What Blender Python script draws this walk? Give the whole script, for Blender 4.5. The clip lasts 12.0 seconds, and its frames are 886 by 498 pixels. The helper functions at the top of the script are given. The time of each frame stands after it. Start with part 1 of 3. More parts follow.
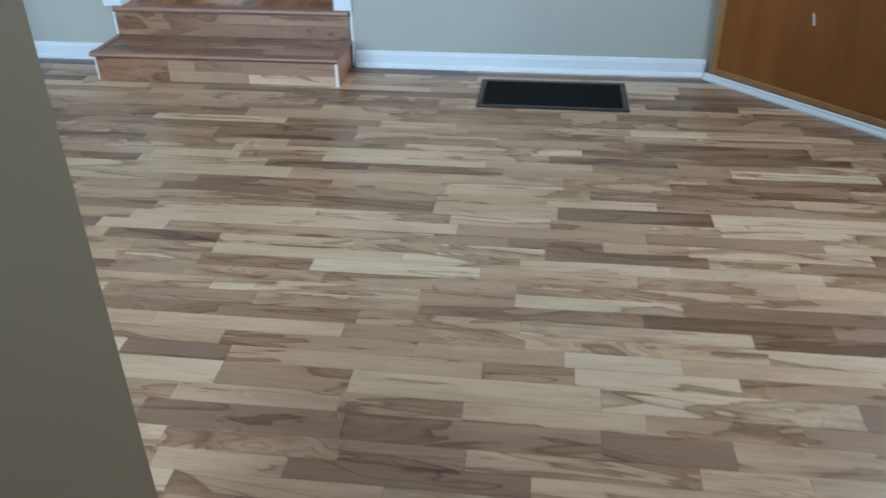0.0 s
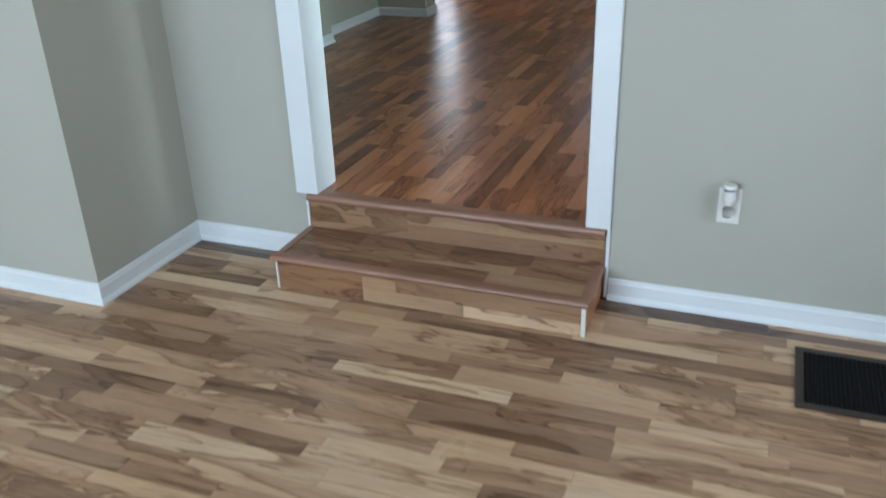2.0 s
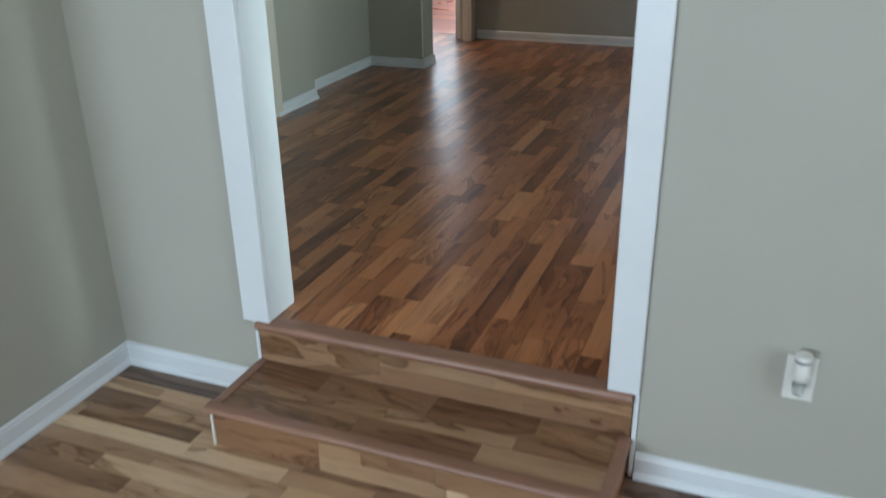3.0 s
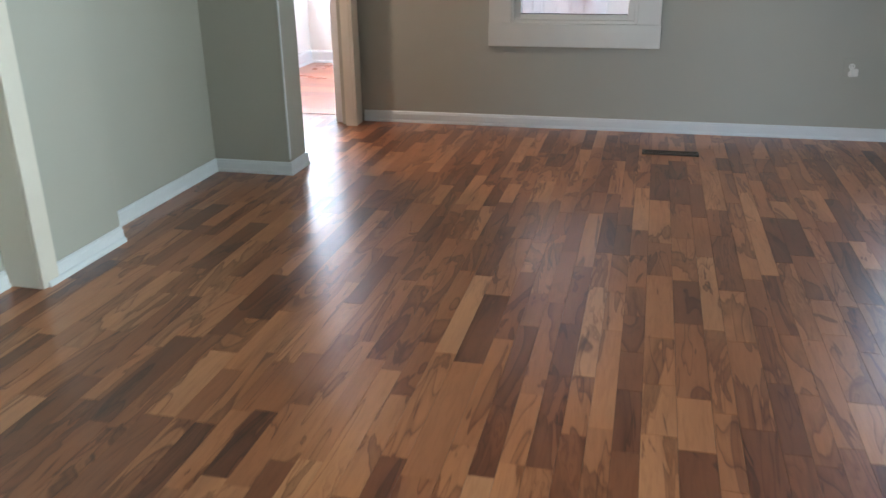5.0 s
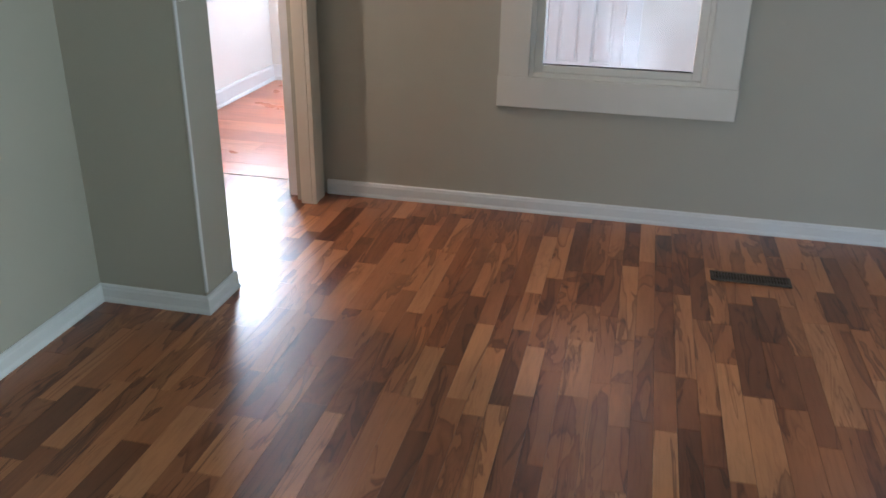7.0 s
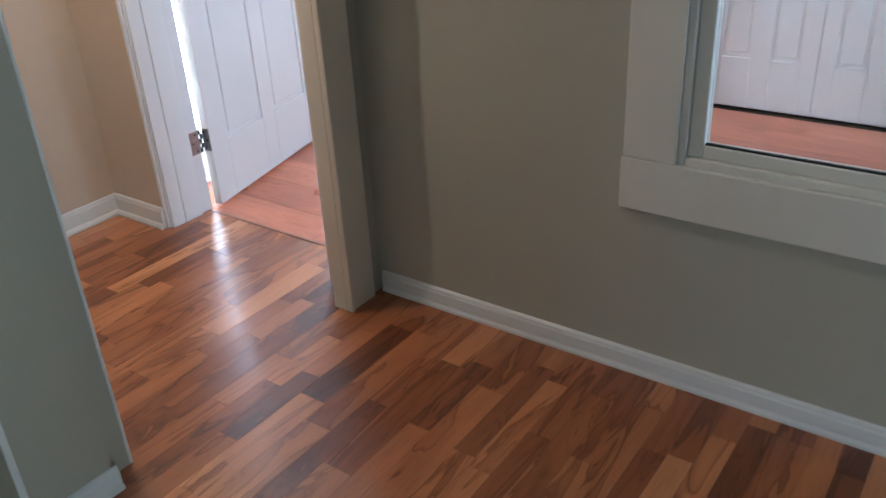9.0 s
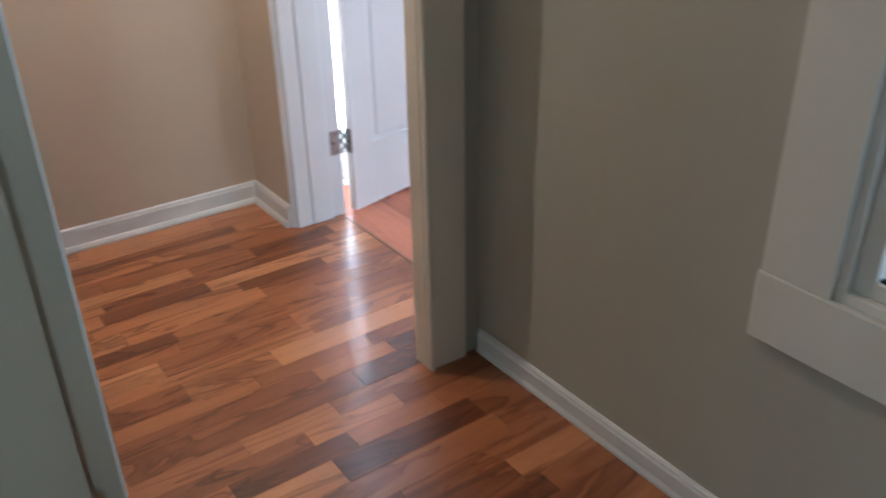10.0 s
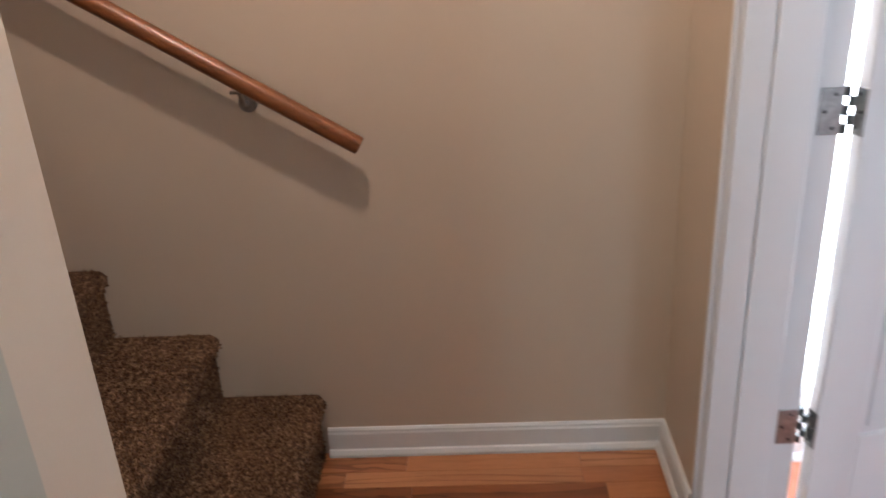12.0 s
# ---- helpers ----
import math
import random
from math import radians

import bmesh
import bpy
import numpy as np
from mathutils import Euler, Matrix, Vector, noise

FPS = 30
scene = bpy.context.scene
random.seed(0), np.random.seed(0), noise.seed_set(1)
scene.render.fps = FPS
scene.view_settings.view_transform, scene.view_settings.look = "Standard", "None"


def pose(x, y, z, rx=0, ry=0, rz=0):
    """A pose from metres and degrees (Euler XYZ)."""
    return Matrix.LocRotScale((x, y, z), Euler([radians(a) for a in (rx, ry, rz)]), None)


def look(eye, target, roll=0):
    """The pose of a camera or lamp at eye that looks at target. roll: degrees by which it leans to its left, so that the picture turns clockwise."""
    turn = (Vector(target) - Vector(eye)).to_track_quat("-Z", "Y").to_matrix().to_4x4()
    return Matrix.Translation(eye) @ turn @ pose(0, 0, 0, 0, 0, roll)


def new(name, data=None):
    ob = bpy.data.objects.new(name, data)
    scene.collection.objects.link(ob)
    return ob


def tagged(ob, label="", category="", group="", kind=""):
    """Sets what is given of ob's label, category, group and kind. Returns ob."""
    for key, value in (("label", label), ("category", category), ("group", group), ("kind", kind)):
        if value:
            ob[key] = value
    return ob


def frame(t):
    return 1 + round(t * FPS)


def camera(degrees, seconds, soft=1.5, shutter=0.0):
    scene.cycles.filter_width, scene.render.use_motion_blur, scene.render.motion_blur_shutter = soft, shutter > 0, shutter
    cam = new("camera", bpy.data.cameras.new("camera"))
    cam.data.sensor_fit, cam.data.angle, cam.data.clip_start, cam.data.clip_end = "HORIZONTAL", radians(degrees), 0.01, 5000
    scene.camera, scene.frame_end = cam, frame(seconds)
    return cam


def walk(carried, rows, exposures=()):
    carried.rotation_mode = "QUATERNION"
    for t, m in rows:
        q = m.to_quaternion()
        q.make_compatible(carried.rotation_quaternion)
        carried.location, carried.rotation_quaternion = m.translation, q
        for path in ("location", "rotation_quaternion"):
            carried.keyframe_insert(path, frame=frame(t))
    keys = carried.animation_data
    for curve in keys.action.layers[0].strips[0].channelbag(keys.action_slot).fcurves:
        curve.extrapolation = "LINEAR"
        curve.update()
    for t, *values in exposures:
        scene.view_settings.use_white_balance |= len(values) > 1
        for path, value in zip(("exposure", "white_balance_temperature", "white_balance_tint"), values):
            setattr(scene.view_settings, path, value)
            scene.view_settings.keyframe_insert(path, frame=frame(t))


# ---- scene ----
# ---- camera ----
cam = camera(55.8, 12.0, soft=1.5, shutter=0.4)
PATH = [
    (0, (0.928, -3.562, 1.354), (0.708, -1.871, 0.309), -0.8),
    (0.5, (0.83, -3.324, 1.382), (0.523, -1.665, 0.309), -0.7),
    (1, (0.735, -2.995, 1.392), (0.416, -1.328, 0.334), -1.1),
    (1.5, (0.634, -2.675, 1.428), (0.08, -1.014, 0.463), -2.2),
    (2, (0.445, -2.359, 1.459), (-0.222, -0.684, 0.594), -1.9),
    (2.5, (0.345, -2.007, 1.474), (-0.34, -0.332, 0.624), -1.9),
    (3, (0.232, -1.639, 1.518), (-0.448, 0.055, 0.702), -0.9),
    (3.5, (0.063, -1.245, 1.547), (-0.644, 0.464, 0.787), -2.0),
    (3.7, (0.011, -1.064, 1.521), (-0.676, 0.664, 0.783), -2.6),
    (5.3, (-0.526, 0.307, 1.439), (-0.913, 2.126, 0.704), -1.1),
    (5.5, (-0.614, 0.437, 1.494), (-0.976, 2.259, 0.752), -1.6),
    (6, (-0.682, 0.774, 1.569), (-1.091, 2.582, 0.818), -0.7),
    (6.5, (-0.762, 1.144, 1.662), (-1.177, 2.93, 0.863), -1.4),
    (7, (-0.744, 1.548, 1.647), (-1.156, 3.329, 0.837), 0.8),
    (7.5, (-0.743, 1.945, 1.653), (-1.267, 3.692, 0.831), 1.4),
    (7.7, (-0.759, 2.14, 1.665), (-1.298, 3.878, 0.835), 1.4),
    (9.3, (-0.556, 3.509, 1.635), (-1.693, 4.857, 0.692), -3.1),
    (9.5, (-0.58, 3.614, 1.63), (-1.759, 4.925, 0.687), -2.3),
    (10, (-0.615, 3.907, 1.598), (-2.062, 4.925, 0.664), -1.1),
    (10.5, (-0.783, 4.143, 1.648), (-2.42, 4.825, 0.723), -3.3),
    (11, (-1.067, 4.319, 1.686), (-2.821, 4.837, 0.876), -1.5),
    (11.5, (-1.324, 4.472, 1.695), (-3.149, 4.707, 0.911), -1.8),
    (12, (-1.594, 4.559, 1.695), (-3.417, 4.47, 0.879), -3.3),
]
walk(cam, [(t, look(e, g, r)) for t, e, g, r in PATH],
     exposures=[(0, -0.02, 5150, 4), (1.5, -0.04, 5650, 8), (3.7, -0.33, 6050, 9), (5.3, 0.8, 6000, 14), (6.5, 0.72, 6000, 14), (7.5, 0.27, 5800, 12), (9.3, 0.10, 5700, 9), (10.5, 0.14, 5900, 11), (11, -0.24, 6200, 18), (12, -0.18, 6250, 14)])

# ---- world and light ----
world = bpy.data.worlds.new("sky")
scene.world = world
world.use_nodes = True
wn = world.node_tree.nodes
sky = wn.new("ShaderNodeTexSky")
sky.sky_type = "NISHITA"
sky.sun_disc = False
sky.sun_elevation = radians(40)
sky.sun_rotation = radians(300)
wn["Background"].inputs["Strength"].default_value = 0.1
world.node_tree.links.new(sky.outputs[0], wn["Background"].inputs["Color"])


def window_light(name, centre, normal, width, height, power, colour, spread=180):
    """Daylight standing in a window's opening."""
    lamp = bpy.data.lights.new(name, "AREA")
    lamp.shape, lamp.size, lamp.size_y = "RECTANGLE", width, height
    lamp.energy, lamp.color = power, colour
    lamp.spread = math.radians(spread)
    ob = new(name, lamp)
    ob.matrix_world = look(centre, Vector(centre) + Vector(normal))
    return ob


COOL = (0.74, 0.88, 1.0)
window_light("daylight_lower_back", (-1.9, -6.46, 1.55), (0, 1, 0), 3.0, 1.3, 275, COOL)
window_light("daylight_lower_side", (2.66, -1.5, 1.55), (-1, 0, 0), 1.1, 1.3, 50, (0.82, 0.92, 1.0))
window_light("daylight_upper_side", (4.97, 1.15, 1.5), (-1, 0, 0), 1.4, 1.7, 33, (0.84, 1.0, 0.97), 56)
window_light("daylight_upper_pane", (1.35, 5.17, 1.5), (0, -1, 0), 0.66, 1.05, 0.5, COOL)
# Added fill with no known source; brightens the porch's far wall and closet doors.
window_light("porch_fill_light", (1.96, 6.27, 1.5), (-1, 0, 0), 1.5, 1.3, 60, (0.62, 0.83, 1.0))
bulb = bpy.data.lights.new("hall_bulb", "POINT")
bulb.energy, bulb.color, bulb.shadow_soft_size = 42, (1.0, 0.79, 0.64), 0.028
new("hall_bulb", bulb).location = (-2.78, 4.36, 2.56)


# ---- materials ----
def material(name):
    m = bpy.data.materials.new(name)
    m.use_nodes = True
    return m, m.node_tree.nodes, m.node_tree.links, m.node_tree.nodes["Principled BSDF"]


def mathn(n, l, op, a, b=None):
    k = n.new("ShaderNodeMath")
    k.operation = op
    for i, v in enumerate((a, b)):
        if v is None:
            continue
        if isinstance(v, (int, float)):
            k.inputs[i].default_value = v
        else:
            l.new(v, k.inputs[i])
    return k.outputs[0]


def ramp(n, l, value, stops):
    r = n.new("ShaderNodeValToRGB")
    e = r.color_ramp.elements
    while len(e) < len(stops):
        e.new(0.5)
    for k, (p, c) in zip(e, stops):
        k.position, k.color = p, (*c, 1)
    l.new(value, r.inputs[0])
    return r.outputs[0]


def mixc(n, l, kind, fac, a, b):
    k = n.new("ShaderNodeMix")
    k.data_type, k.blend_type = "RGBA", kind
    for i, v in ((0, fac), (6, a), (7, b)):
        if isinstance(v, (int, float)):
            k.inputs[i].default_value = v
        elif isinstance(v, tuple):
            k.inputs[i].default_value = (*v, 1)
        else:
            l.new(v, k.inputs[i])
    return k.outputs[2]


def noise_of(n, l, vec, scale, detail=4, rough=0.55, distortion=0.0):
    k = n.new("ShaderNodeTexNoise")
    k.inputs["Scale"].default_value = scale
    k.inputs["Detail"].default_value = detail
    k.inputs["Roughness"].default_value = rough
    k.inputs["Distortion"].default_value = distortion
    if vec is not None:
        l.new(vec, k.inputs["Vector"])
    return k.outputs["Fac"]


def bump(n, l, bsdf, height, strength, distance):
    k = n.new("ShaderNodeBump")
    k.inputs["Strength"].default_value = strength
    k.inputs["Distance"].default_value = distance
    l.new(height, k.inputs["Height"])
    l.new(k.outputs[0], bsdf.inputs["Normal"])


def painted(name, colour, rough, spread=0.04, bumps=0.08, scale=220, patch=1.3):
    """Rolled or brushed paint: fine orange peel, faint broad unevenness."""
    m, n, l, b = material(name)
    pos = n.new("ShaderNodeNewGeometry").outputs["Position"]
    big = noise_of(n, l, pos, patch, 3)
    lo = tuple(c * (1 - spread) for c in colour)
    hi = tuple(min(1, c * (1 + spread)) for c in colour)
    l.new(ramp(n, l, big, [(0.3, lo), (0.7, hi)]), b.inputs["Base Color"])
    b.inputs["Roughness"].default_value = rough
    bump(n, l, b, noise_of(n, l, pos, scale, 2), bumps, 0.002)
    return m


def laminate(name, along, joined, palette, rough=0.3, coat=0.0, depth=1.0):
    """Printed acacia strips: each its own tone, pale sapwood against sharp-edged dark heartwood, knots with ring lines, fine grain."""
    m, n, l, b = material(name)
    geo = n.new("ShaderNodeNewGeometry")
    pos = geo.outputs["Position"]
    rnd = geo.outputs["Random Per Island"] if joined else n.new("ShaderNodeObjectInfo").outputs["Random"]
    off = n.new("ShaderNodeCombineXYZ")
    for i, k in enumerate((37.0, 91.0, 53.0)):
        l.new(mathn(n, l, "MULTIPLY", rnd, k), off.inputs[i])
    add = n.new("ShaderNodeVectorMath")
    l.new(pos, add.inputs[0])
    l.new(off.outputs[0], add.inputs[1])

    def stretched(k):
        mp = n.new("ShaderNodeMapping")
        l.new(add.outputs[0], mp.inputs["Vector"])
        mp.inputs["Scale"].default_value = (1, k, k) if along == "x" else (k, 1, k)
        return mp.outputs[0]

    v, w = stretched(5.5), stretched(10.0)
    other = mathn(n, l, "FRACT", mathn(n, l, "MULTIPLY", rnd, 7.31))
    tone = ramp(n, l, rnd, palette)
    # heartwood: a warped field cut at a level that differs from strip to strip
    field = noise_of(n, l, v, 1.5, 3.5, 0.55, 1.1)
    level = mathn(n, l, "ADD", field, mathn(n, l, "MULTIPLY", mathn(n, l, "SUBTRACT", other, 0.5), 0.20))
    heart = ramp(n, l, level, [(0.44, (1.05, 1.05, 1.03)), (0.535, (0.98, 0.96, 0.93)), (0.550, (0.46, 0.38, 0.31)), (0.565, (0.60, 0.53, 0.46)), (0.62, (0.78, 0.73, 0.68)), (0.72, (0.92, 0.89, 0.86))])
    # ring lines, close together only about the knots
    rings = mathn(n, l, "FRACT", mathn(n, l, "MULTIPLY", field, 15.0))
    line = ramp(n, l, rings, [(0.0, (0.58, 0.50, 0.43)), (0.12, (0.80, 0.74, 0.68)), (0.45, (1, 1, 1)), (0.9, (1, 1, 1)), (1.0, (0.72, 0.65, 0.58))])
    knots = ramp(n, l, noise_of(n, l, v, 1.5, 1, 0.5, 0.6), [(0.54, (0, 0, 0)), (0.66, (0.9, 0.9, 0.9))])
    # a few thin black resin veins along the strip
    vein = noise_of(n, l, w, 0.9, 2, 0.5, 1.4)
    crack = ramp(n, l, vein, [(0.600, (1, 1, 1)), (0.610, (0.60, 0.50, 0.42)), (0.614, (0.22, 0.16, 0.12)), (0.620, (0.72, 0.63, 0.55)), (0.66, (1, 1, 1))])
    grain = noise_of(n, l, w, 9, 4, 0.6, 0.5)
    body = ramp(n, l, grain, [(0.3, (0.80, 0.76, 0.71)), (0.55, (1, 1, 1)), (0.8, (1.0, 0.99, 0.96))])
    cloud = ramp(n, l, noise_of(n, l, v, 1.1, 2, 0.5, 0.8), [(0.35, (0.80, 0.76, 0.74)), (0.55, (1, 1, 1)), (0.7, (1.05, 1.03, 0.98))])
    c = mixc(n, l, "MULTIPLY", 0.8, tone, body)
    c = mixc(n, l, "MULTIPLY", 0.8, c, cloud)
    c = mixc(n, l, "MULTIPLY", depth, c, heart)
    c = mixc(n, l, "MULTIPLY", knots, c, line)
    c = mixc(n, l, "MULTIPLY", 0.8 * depth, c, crack)
    l.new(c, b.inputs["Base Color"])
    b.inputs["Coat Weight"].default_value = coat
    b.inputs["Coat Roughness"].default_value = 0.19
    worn = noise_of(n, l, pos, 3.0, 3)
    l.new(mathn(n, l, "MULTIPLY_ADD", worn, 0.16), b.inputs["Roughness"])
    b.inputs["Roughness"].links[0].from_node.inputs[2].default_value = rough - 0.08
    bump(n, l, b, mathn(n, l, "ADD", grain, mathn(n, l, "MULTIPLY", noise_of(n, l, pos, 14, 2), 2.0)), 0.05, 0.003)
    return m


TAN = [(0.0, (0.234, 0.14, 0.086)), (0.1, (0.288, 0.176, 0.107)), (0.25, (0.386, 0.242, 0.146)), (0.5, (0.479, 0.313, 0.19)), (0.72, (0.546, 0.37, 0.229)), (0.88, (0.617, 0.44, 0.283)), (1.0, (0.67, 0.506, 0.342))]
# TAN's laminate darkened and reddened: the upper rooms' weaker light sits in these tones.
SHADED_TAN = [(0.0, (0.168, 0.051, 0.018)), (0.1, (0.218, 0.071, 0.027)), (0.25, (0.312, 0.107, 0.041)), (0.5, (0.408, 0.153, 0.06)), (0.72, (0.47, 0.188, 0.077)), (0.88, (0.522, 0.223, 0.096)), (1.0, (0.554, 0.254, 0.116))]
REDDISH = [(0.0, (0.429, 0.142, 0.085)), (0.5, (0.52, 0.179, 0.105)), (1.0, (0.598, 0.231, 0.14))]
WALL = painted("greige_wall_paint", (0.415, 0.407, 0.345), 0.62, 0.03, 0.10, 260)
# Taupe darkened so that the colour itself holds the stub wall's shade.
SHADED_TAUPE = painted("shaded_taupe_paint", (0.205, 0.152, 0.085), 0.6, 0.03, 0.10, 260)
# Off-white trim toned down; the window wall's shade is in this colour.
SASHPAINT = painted("shaded_offwhite_paint", (0.66, 0.655, 0.60), 0.38, 0.04, 0.12, 90, 4)
# The greige walls again, with the hall's warm light mixed into the colour.
HALLWALL = painted("warm_lit_wall_paint", (0.575, 0.483, 0.385), 0.55, 0.03, 0.10, 260)
WHITEWALL = painted("white_wall_paint", (0.80, 0.78, 0.75), 0.6, 0.02, 0.06, 260)
TRIM = painted("white_trim_paint", (0.71, 0.74, 0.75), 0.36, 0.03, 0.10, 90, 4)
CREAM = painted("cream_trim_paint", (0.70, 0.655, 0.56), 0.4, 0.04, 0.12, 90, 4)
DOORWHITE = painted("white_door_paint", (0.76, 0.77, 0.79), 0.4, 0.02, 0.0, 120, 2)
CEILING = painted("ceiling_paint", (0.82, 0.81, 0.78), 0.8, 0.02, 0.15, 120)
PLATE = painted("ivory_plastic", (0.74, 0.73, 0.68), 0.35, 0.01, 0.0, 50)
LAM_X, LAM_XJ = laminate("laminate_x", "x", False, TAN), laminate("laminate_x_rest", "x", True, TAN)
LAM_Y, LAM_YJ = laminate("laminate_y", "y", False, SHADED_TAN, 0.35, 0.45), laminate("laminate_y_rest", "y", True, SHADED_TAN, 0.35, 0.45)
LAM_RED = laminate("reddish_laminate", "x", False, REDDISH, 0.3, 0.0, 0.3)


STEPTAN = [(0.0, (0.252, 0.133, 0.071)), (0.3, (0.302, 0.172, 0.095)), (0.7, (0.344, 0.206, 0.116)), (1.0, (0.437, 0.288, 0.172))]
DARKTAN = [(0.0, (0.16, 0.098, 0.068)), (1.0, (0.2, 0.128, 0.088))]
PALETAN = [(0.0, (0.52, 0.345, 0.215)), (1.0, (0.60, 0.420, 0.275))]
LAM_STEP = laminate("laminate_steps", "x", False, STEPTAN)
LAM_DARK = laminate("laminate_dark_strip", "x", False, DARKTAN)
LAM_PALE = laminate("laminate_pale_strip", "x", False, PALETAN)


def plain(name, colour, rough, metal=0.0, speck=0.1, scale=60):
    m, n, l, b = material(name)
    pos = n.new("ShaderNodeNewGeometry").outputs["Position"]
    k = noise_of(n, l, pos, scale, 3)
    l.new(ramp(n, l, k, [(0.3, tuple(c * (1 - speck) for c in colour)), (0.7, tuple(min(1, c * (1 + speck)) for c in colour))]), b.inputs["Base Color"])
    b.inputs["Roughness"].default_value, b.inputs["Metallic"].default_value = rough, metal
    return m


def stained_wood(name, dark, light, rough, axis, scale=14):
    m, n, l, b = material(name)
    pos = n.new("ShaderNodeNewGeometry").outputs["Position"]
    mp = n.new("ShaderNodeMapping")
    l.new(pos, mp.inputs["Vector"])
    mp.inputs["Scale"].default_value = {"x": (0.1, 1, 1), "y": (1, 0.1, 1), "z": (1, 1, 0.08)}[axis]
    g = noise_of(n, l, mp.outputs[0], scale, 5, 0.6, 0.8)
    big = noise_of(n, l, pos, 2.5, 2)
    c = ramp(n, l, g, [(0.3, dark), (0.7, light)])
    c = mixc(n, l, "MULTIPLY", 0.5, c, ramp(n, l, big, [(0.3, (0.75, 0.7, 0.65)), (0.7, (1, 1, 1))]))
    l.new(c, b.inputs["Base Color"])
    b.inputs["Roughness"].default_value = rough
    bump(n, l, b, g, 0.05, 0.001)
    return m


SUBFLOOR = plain("dark_joint", (0.05, 0.035, 0.025), 0.8)
NOSING = stained_wood("nosing_wood", (0.24, 0.120, 0.078), (0.34, 0.180, 0.118), 0.34, "x", 20)
RAILWOOD = stained_wood("rail_wood", (0.15, 0.05, 0.018), (0.26, 0.095, 0.035), 0.28, "y", 30)
DOORWOOD = stained_wood("orange_door_veneer", (0.21, 0.075, 0.014), (0.30, 0.115, 0.022), 0.3, "z", 10)
EDGEWOOD = stained_wood("door_edge_wood", (0.30, 0.155, 0.055), (0.40, 0.22, 0.09), 0.4, "z", 14)
BLACKMETAL = plain("black_register_metal", (0.006, 0.006, 0.007), 0.75, 0.0)
BLACKMETAL.node_tree.nodes["Principled BSDF"].inputs["Specular IOR Level"].default_value = 0.15
BROWNMETAL = plain("brown_register_metal", (0.055, 0.042, 0.036), 0.4, 0.5)
VENTMETAL = plain("bronze_vent_metal", (0.085, 0.066, 0.052), 0.45, 0.4)
NICKEL = plain("brushed_nickel", (0.33, 0.32, 0.31), 0.36, 1.0, 0.2)
DARKSLOT = plain("dark_slot", (0.01, 0.01, 0.01), 0.85)
PRIMED = plain("bare_white_filler", (0.72, 0.68, 0.60), 0.6, 0.0, 0.12, 120)
GUNMETAL = plain("dull_dark_metal", (0.06, 0.07, 0.07), 0.45)
GREYPLASTIC = plain("grey_plastic", (0.25, 0.26, 0.28), 0.4)
GLASS, gn, gl, gb = material("window_glass")
gb.inputs["Transmission Weight"].default_value = 1
gb.inputs["Roughness"].default_value = 0.0
gb.inputs["IOR"].default_value = 1.45
OILGLASS, on, ol, ob_ = material("clear_bottle_glass")
ob_.inputs["Transmission Weight"].default_value = 0.8
ob_.inputs["Base Color"].default_value = (0.75, 0.78, 0.75, 1)
ob_.inputs["Roughness"].default_value = 0.05


def carpet_material():
    m, n, l, b = material("brown_carpet_pile")
    pos = n.new("ShaderNodeNewGeometry").outputs["Position"]
    vor = n.new("ShaderNodeTexVoronoi")
    vor.inputs["Scale"].default_value = 190
    l.new(pos, vor.inputs["Vector"])
    speck = noise_of(n, l, pos, 92, 3, 0.7)
    big = noise_of(n, l, pos, 7, 3)
    c = ramp(n, l, speck, [(0.36, (0.070, 0.032, 0.015)), (0.5, (0.19, 0.098, 0.050)), (0.64, (0.40, 0.245, 0.138))])
    c = mixc(n, l, "MULTIPLY", 0.6, c, ramp(n, l, big, [(0.3, (0.6, 0.58, 0.55)), (0.7, (1, 1, 1))]))
    l.new(c, b.inputs["Base Color"])
    b.inputs["Roughness"].default_value = 0.95
    bump(n, l, b, mathn(n, l, "ADD", vor.outputs["Distance"], speck), 1.0, 0.008)
    return m


CARPET = carpet_material()


# ---- building helpers ----
def box(bm, x0, x1, y0, y1, z0, z1, bevel=0.0):
    r = bmesh.ops.create_cube(bm, size=1, matrix=Matrix.Translation(((x0 + x1) / 2, (y0 + y1) / 2, (z0 + z1) / 2)) @ Matrix.Diagonal((x1 - x0, y1 - y0, z1 - z0, 1)))
    if bevel:
        es = {e for v in r["verts"] for e in v.link_edges}
        bmesh.ops.bevel(bm, geom=list(es), offset=bevel, segments=2, affect="EDGES", profile=0.5)


def rod(bm, m, r1, r2, length, seg=20):
    """A tapered rod along local z, from 0 to length."""
    bmesh.ops.create_cone(bm, cap_ends=True, segments=seg, radius1=r1, radius2=r2, depth=length, matrix=m @ Matrix.Translation((0, 0, length / 2)))


def ob_of(name, bm, mat, smooth=False):
    me = bpy.data.meshes.new(name)
    bm.to_mesh(me)
    bm.free()
    if smooth:
        for p in me.polygons:
            p.use_smooth = True
        me.set_sharp_from_angle(angle=radians(35))
    me.materials.append(mat)
    return new(name, me)


def part(name, bm, mat, parent, label="", smooth=False):
    o = ob_of(name, bm, mat, smooth)
    o.parent = parent
    o.matrix_parent_inverse = parent.matrix_world.inverted()
    if label:
        tagged(o, label)
    return o


def boxpart(name, dims, mat, parent, bevel=0.002, label=""):
    bm = bmesh.new()
    box(bm, *dims, bevel)
    return part(name, bm, mat, parent, label)


def structure(name, boxes, mat, label, category="wall"):
    bm = bmesh.new()
    for d in boxes:
        box(bm, *d)
    return tagged(ob_of(name, bm, mat), label, category, kind="structure")


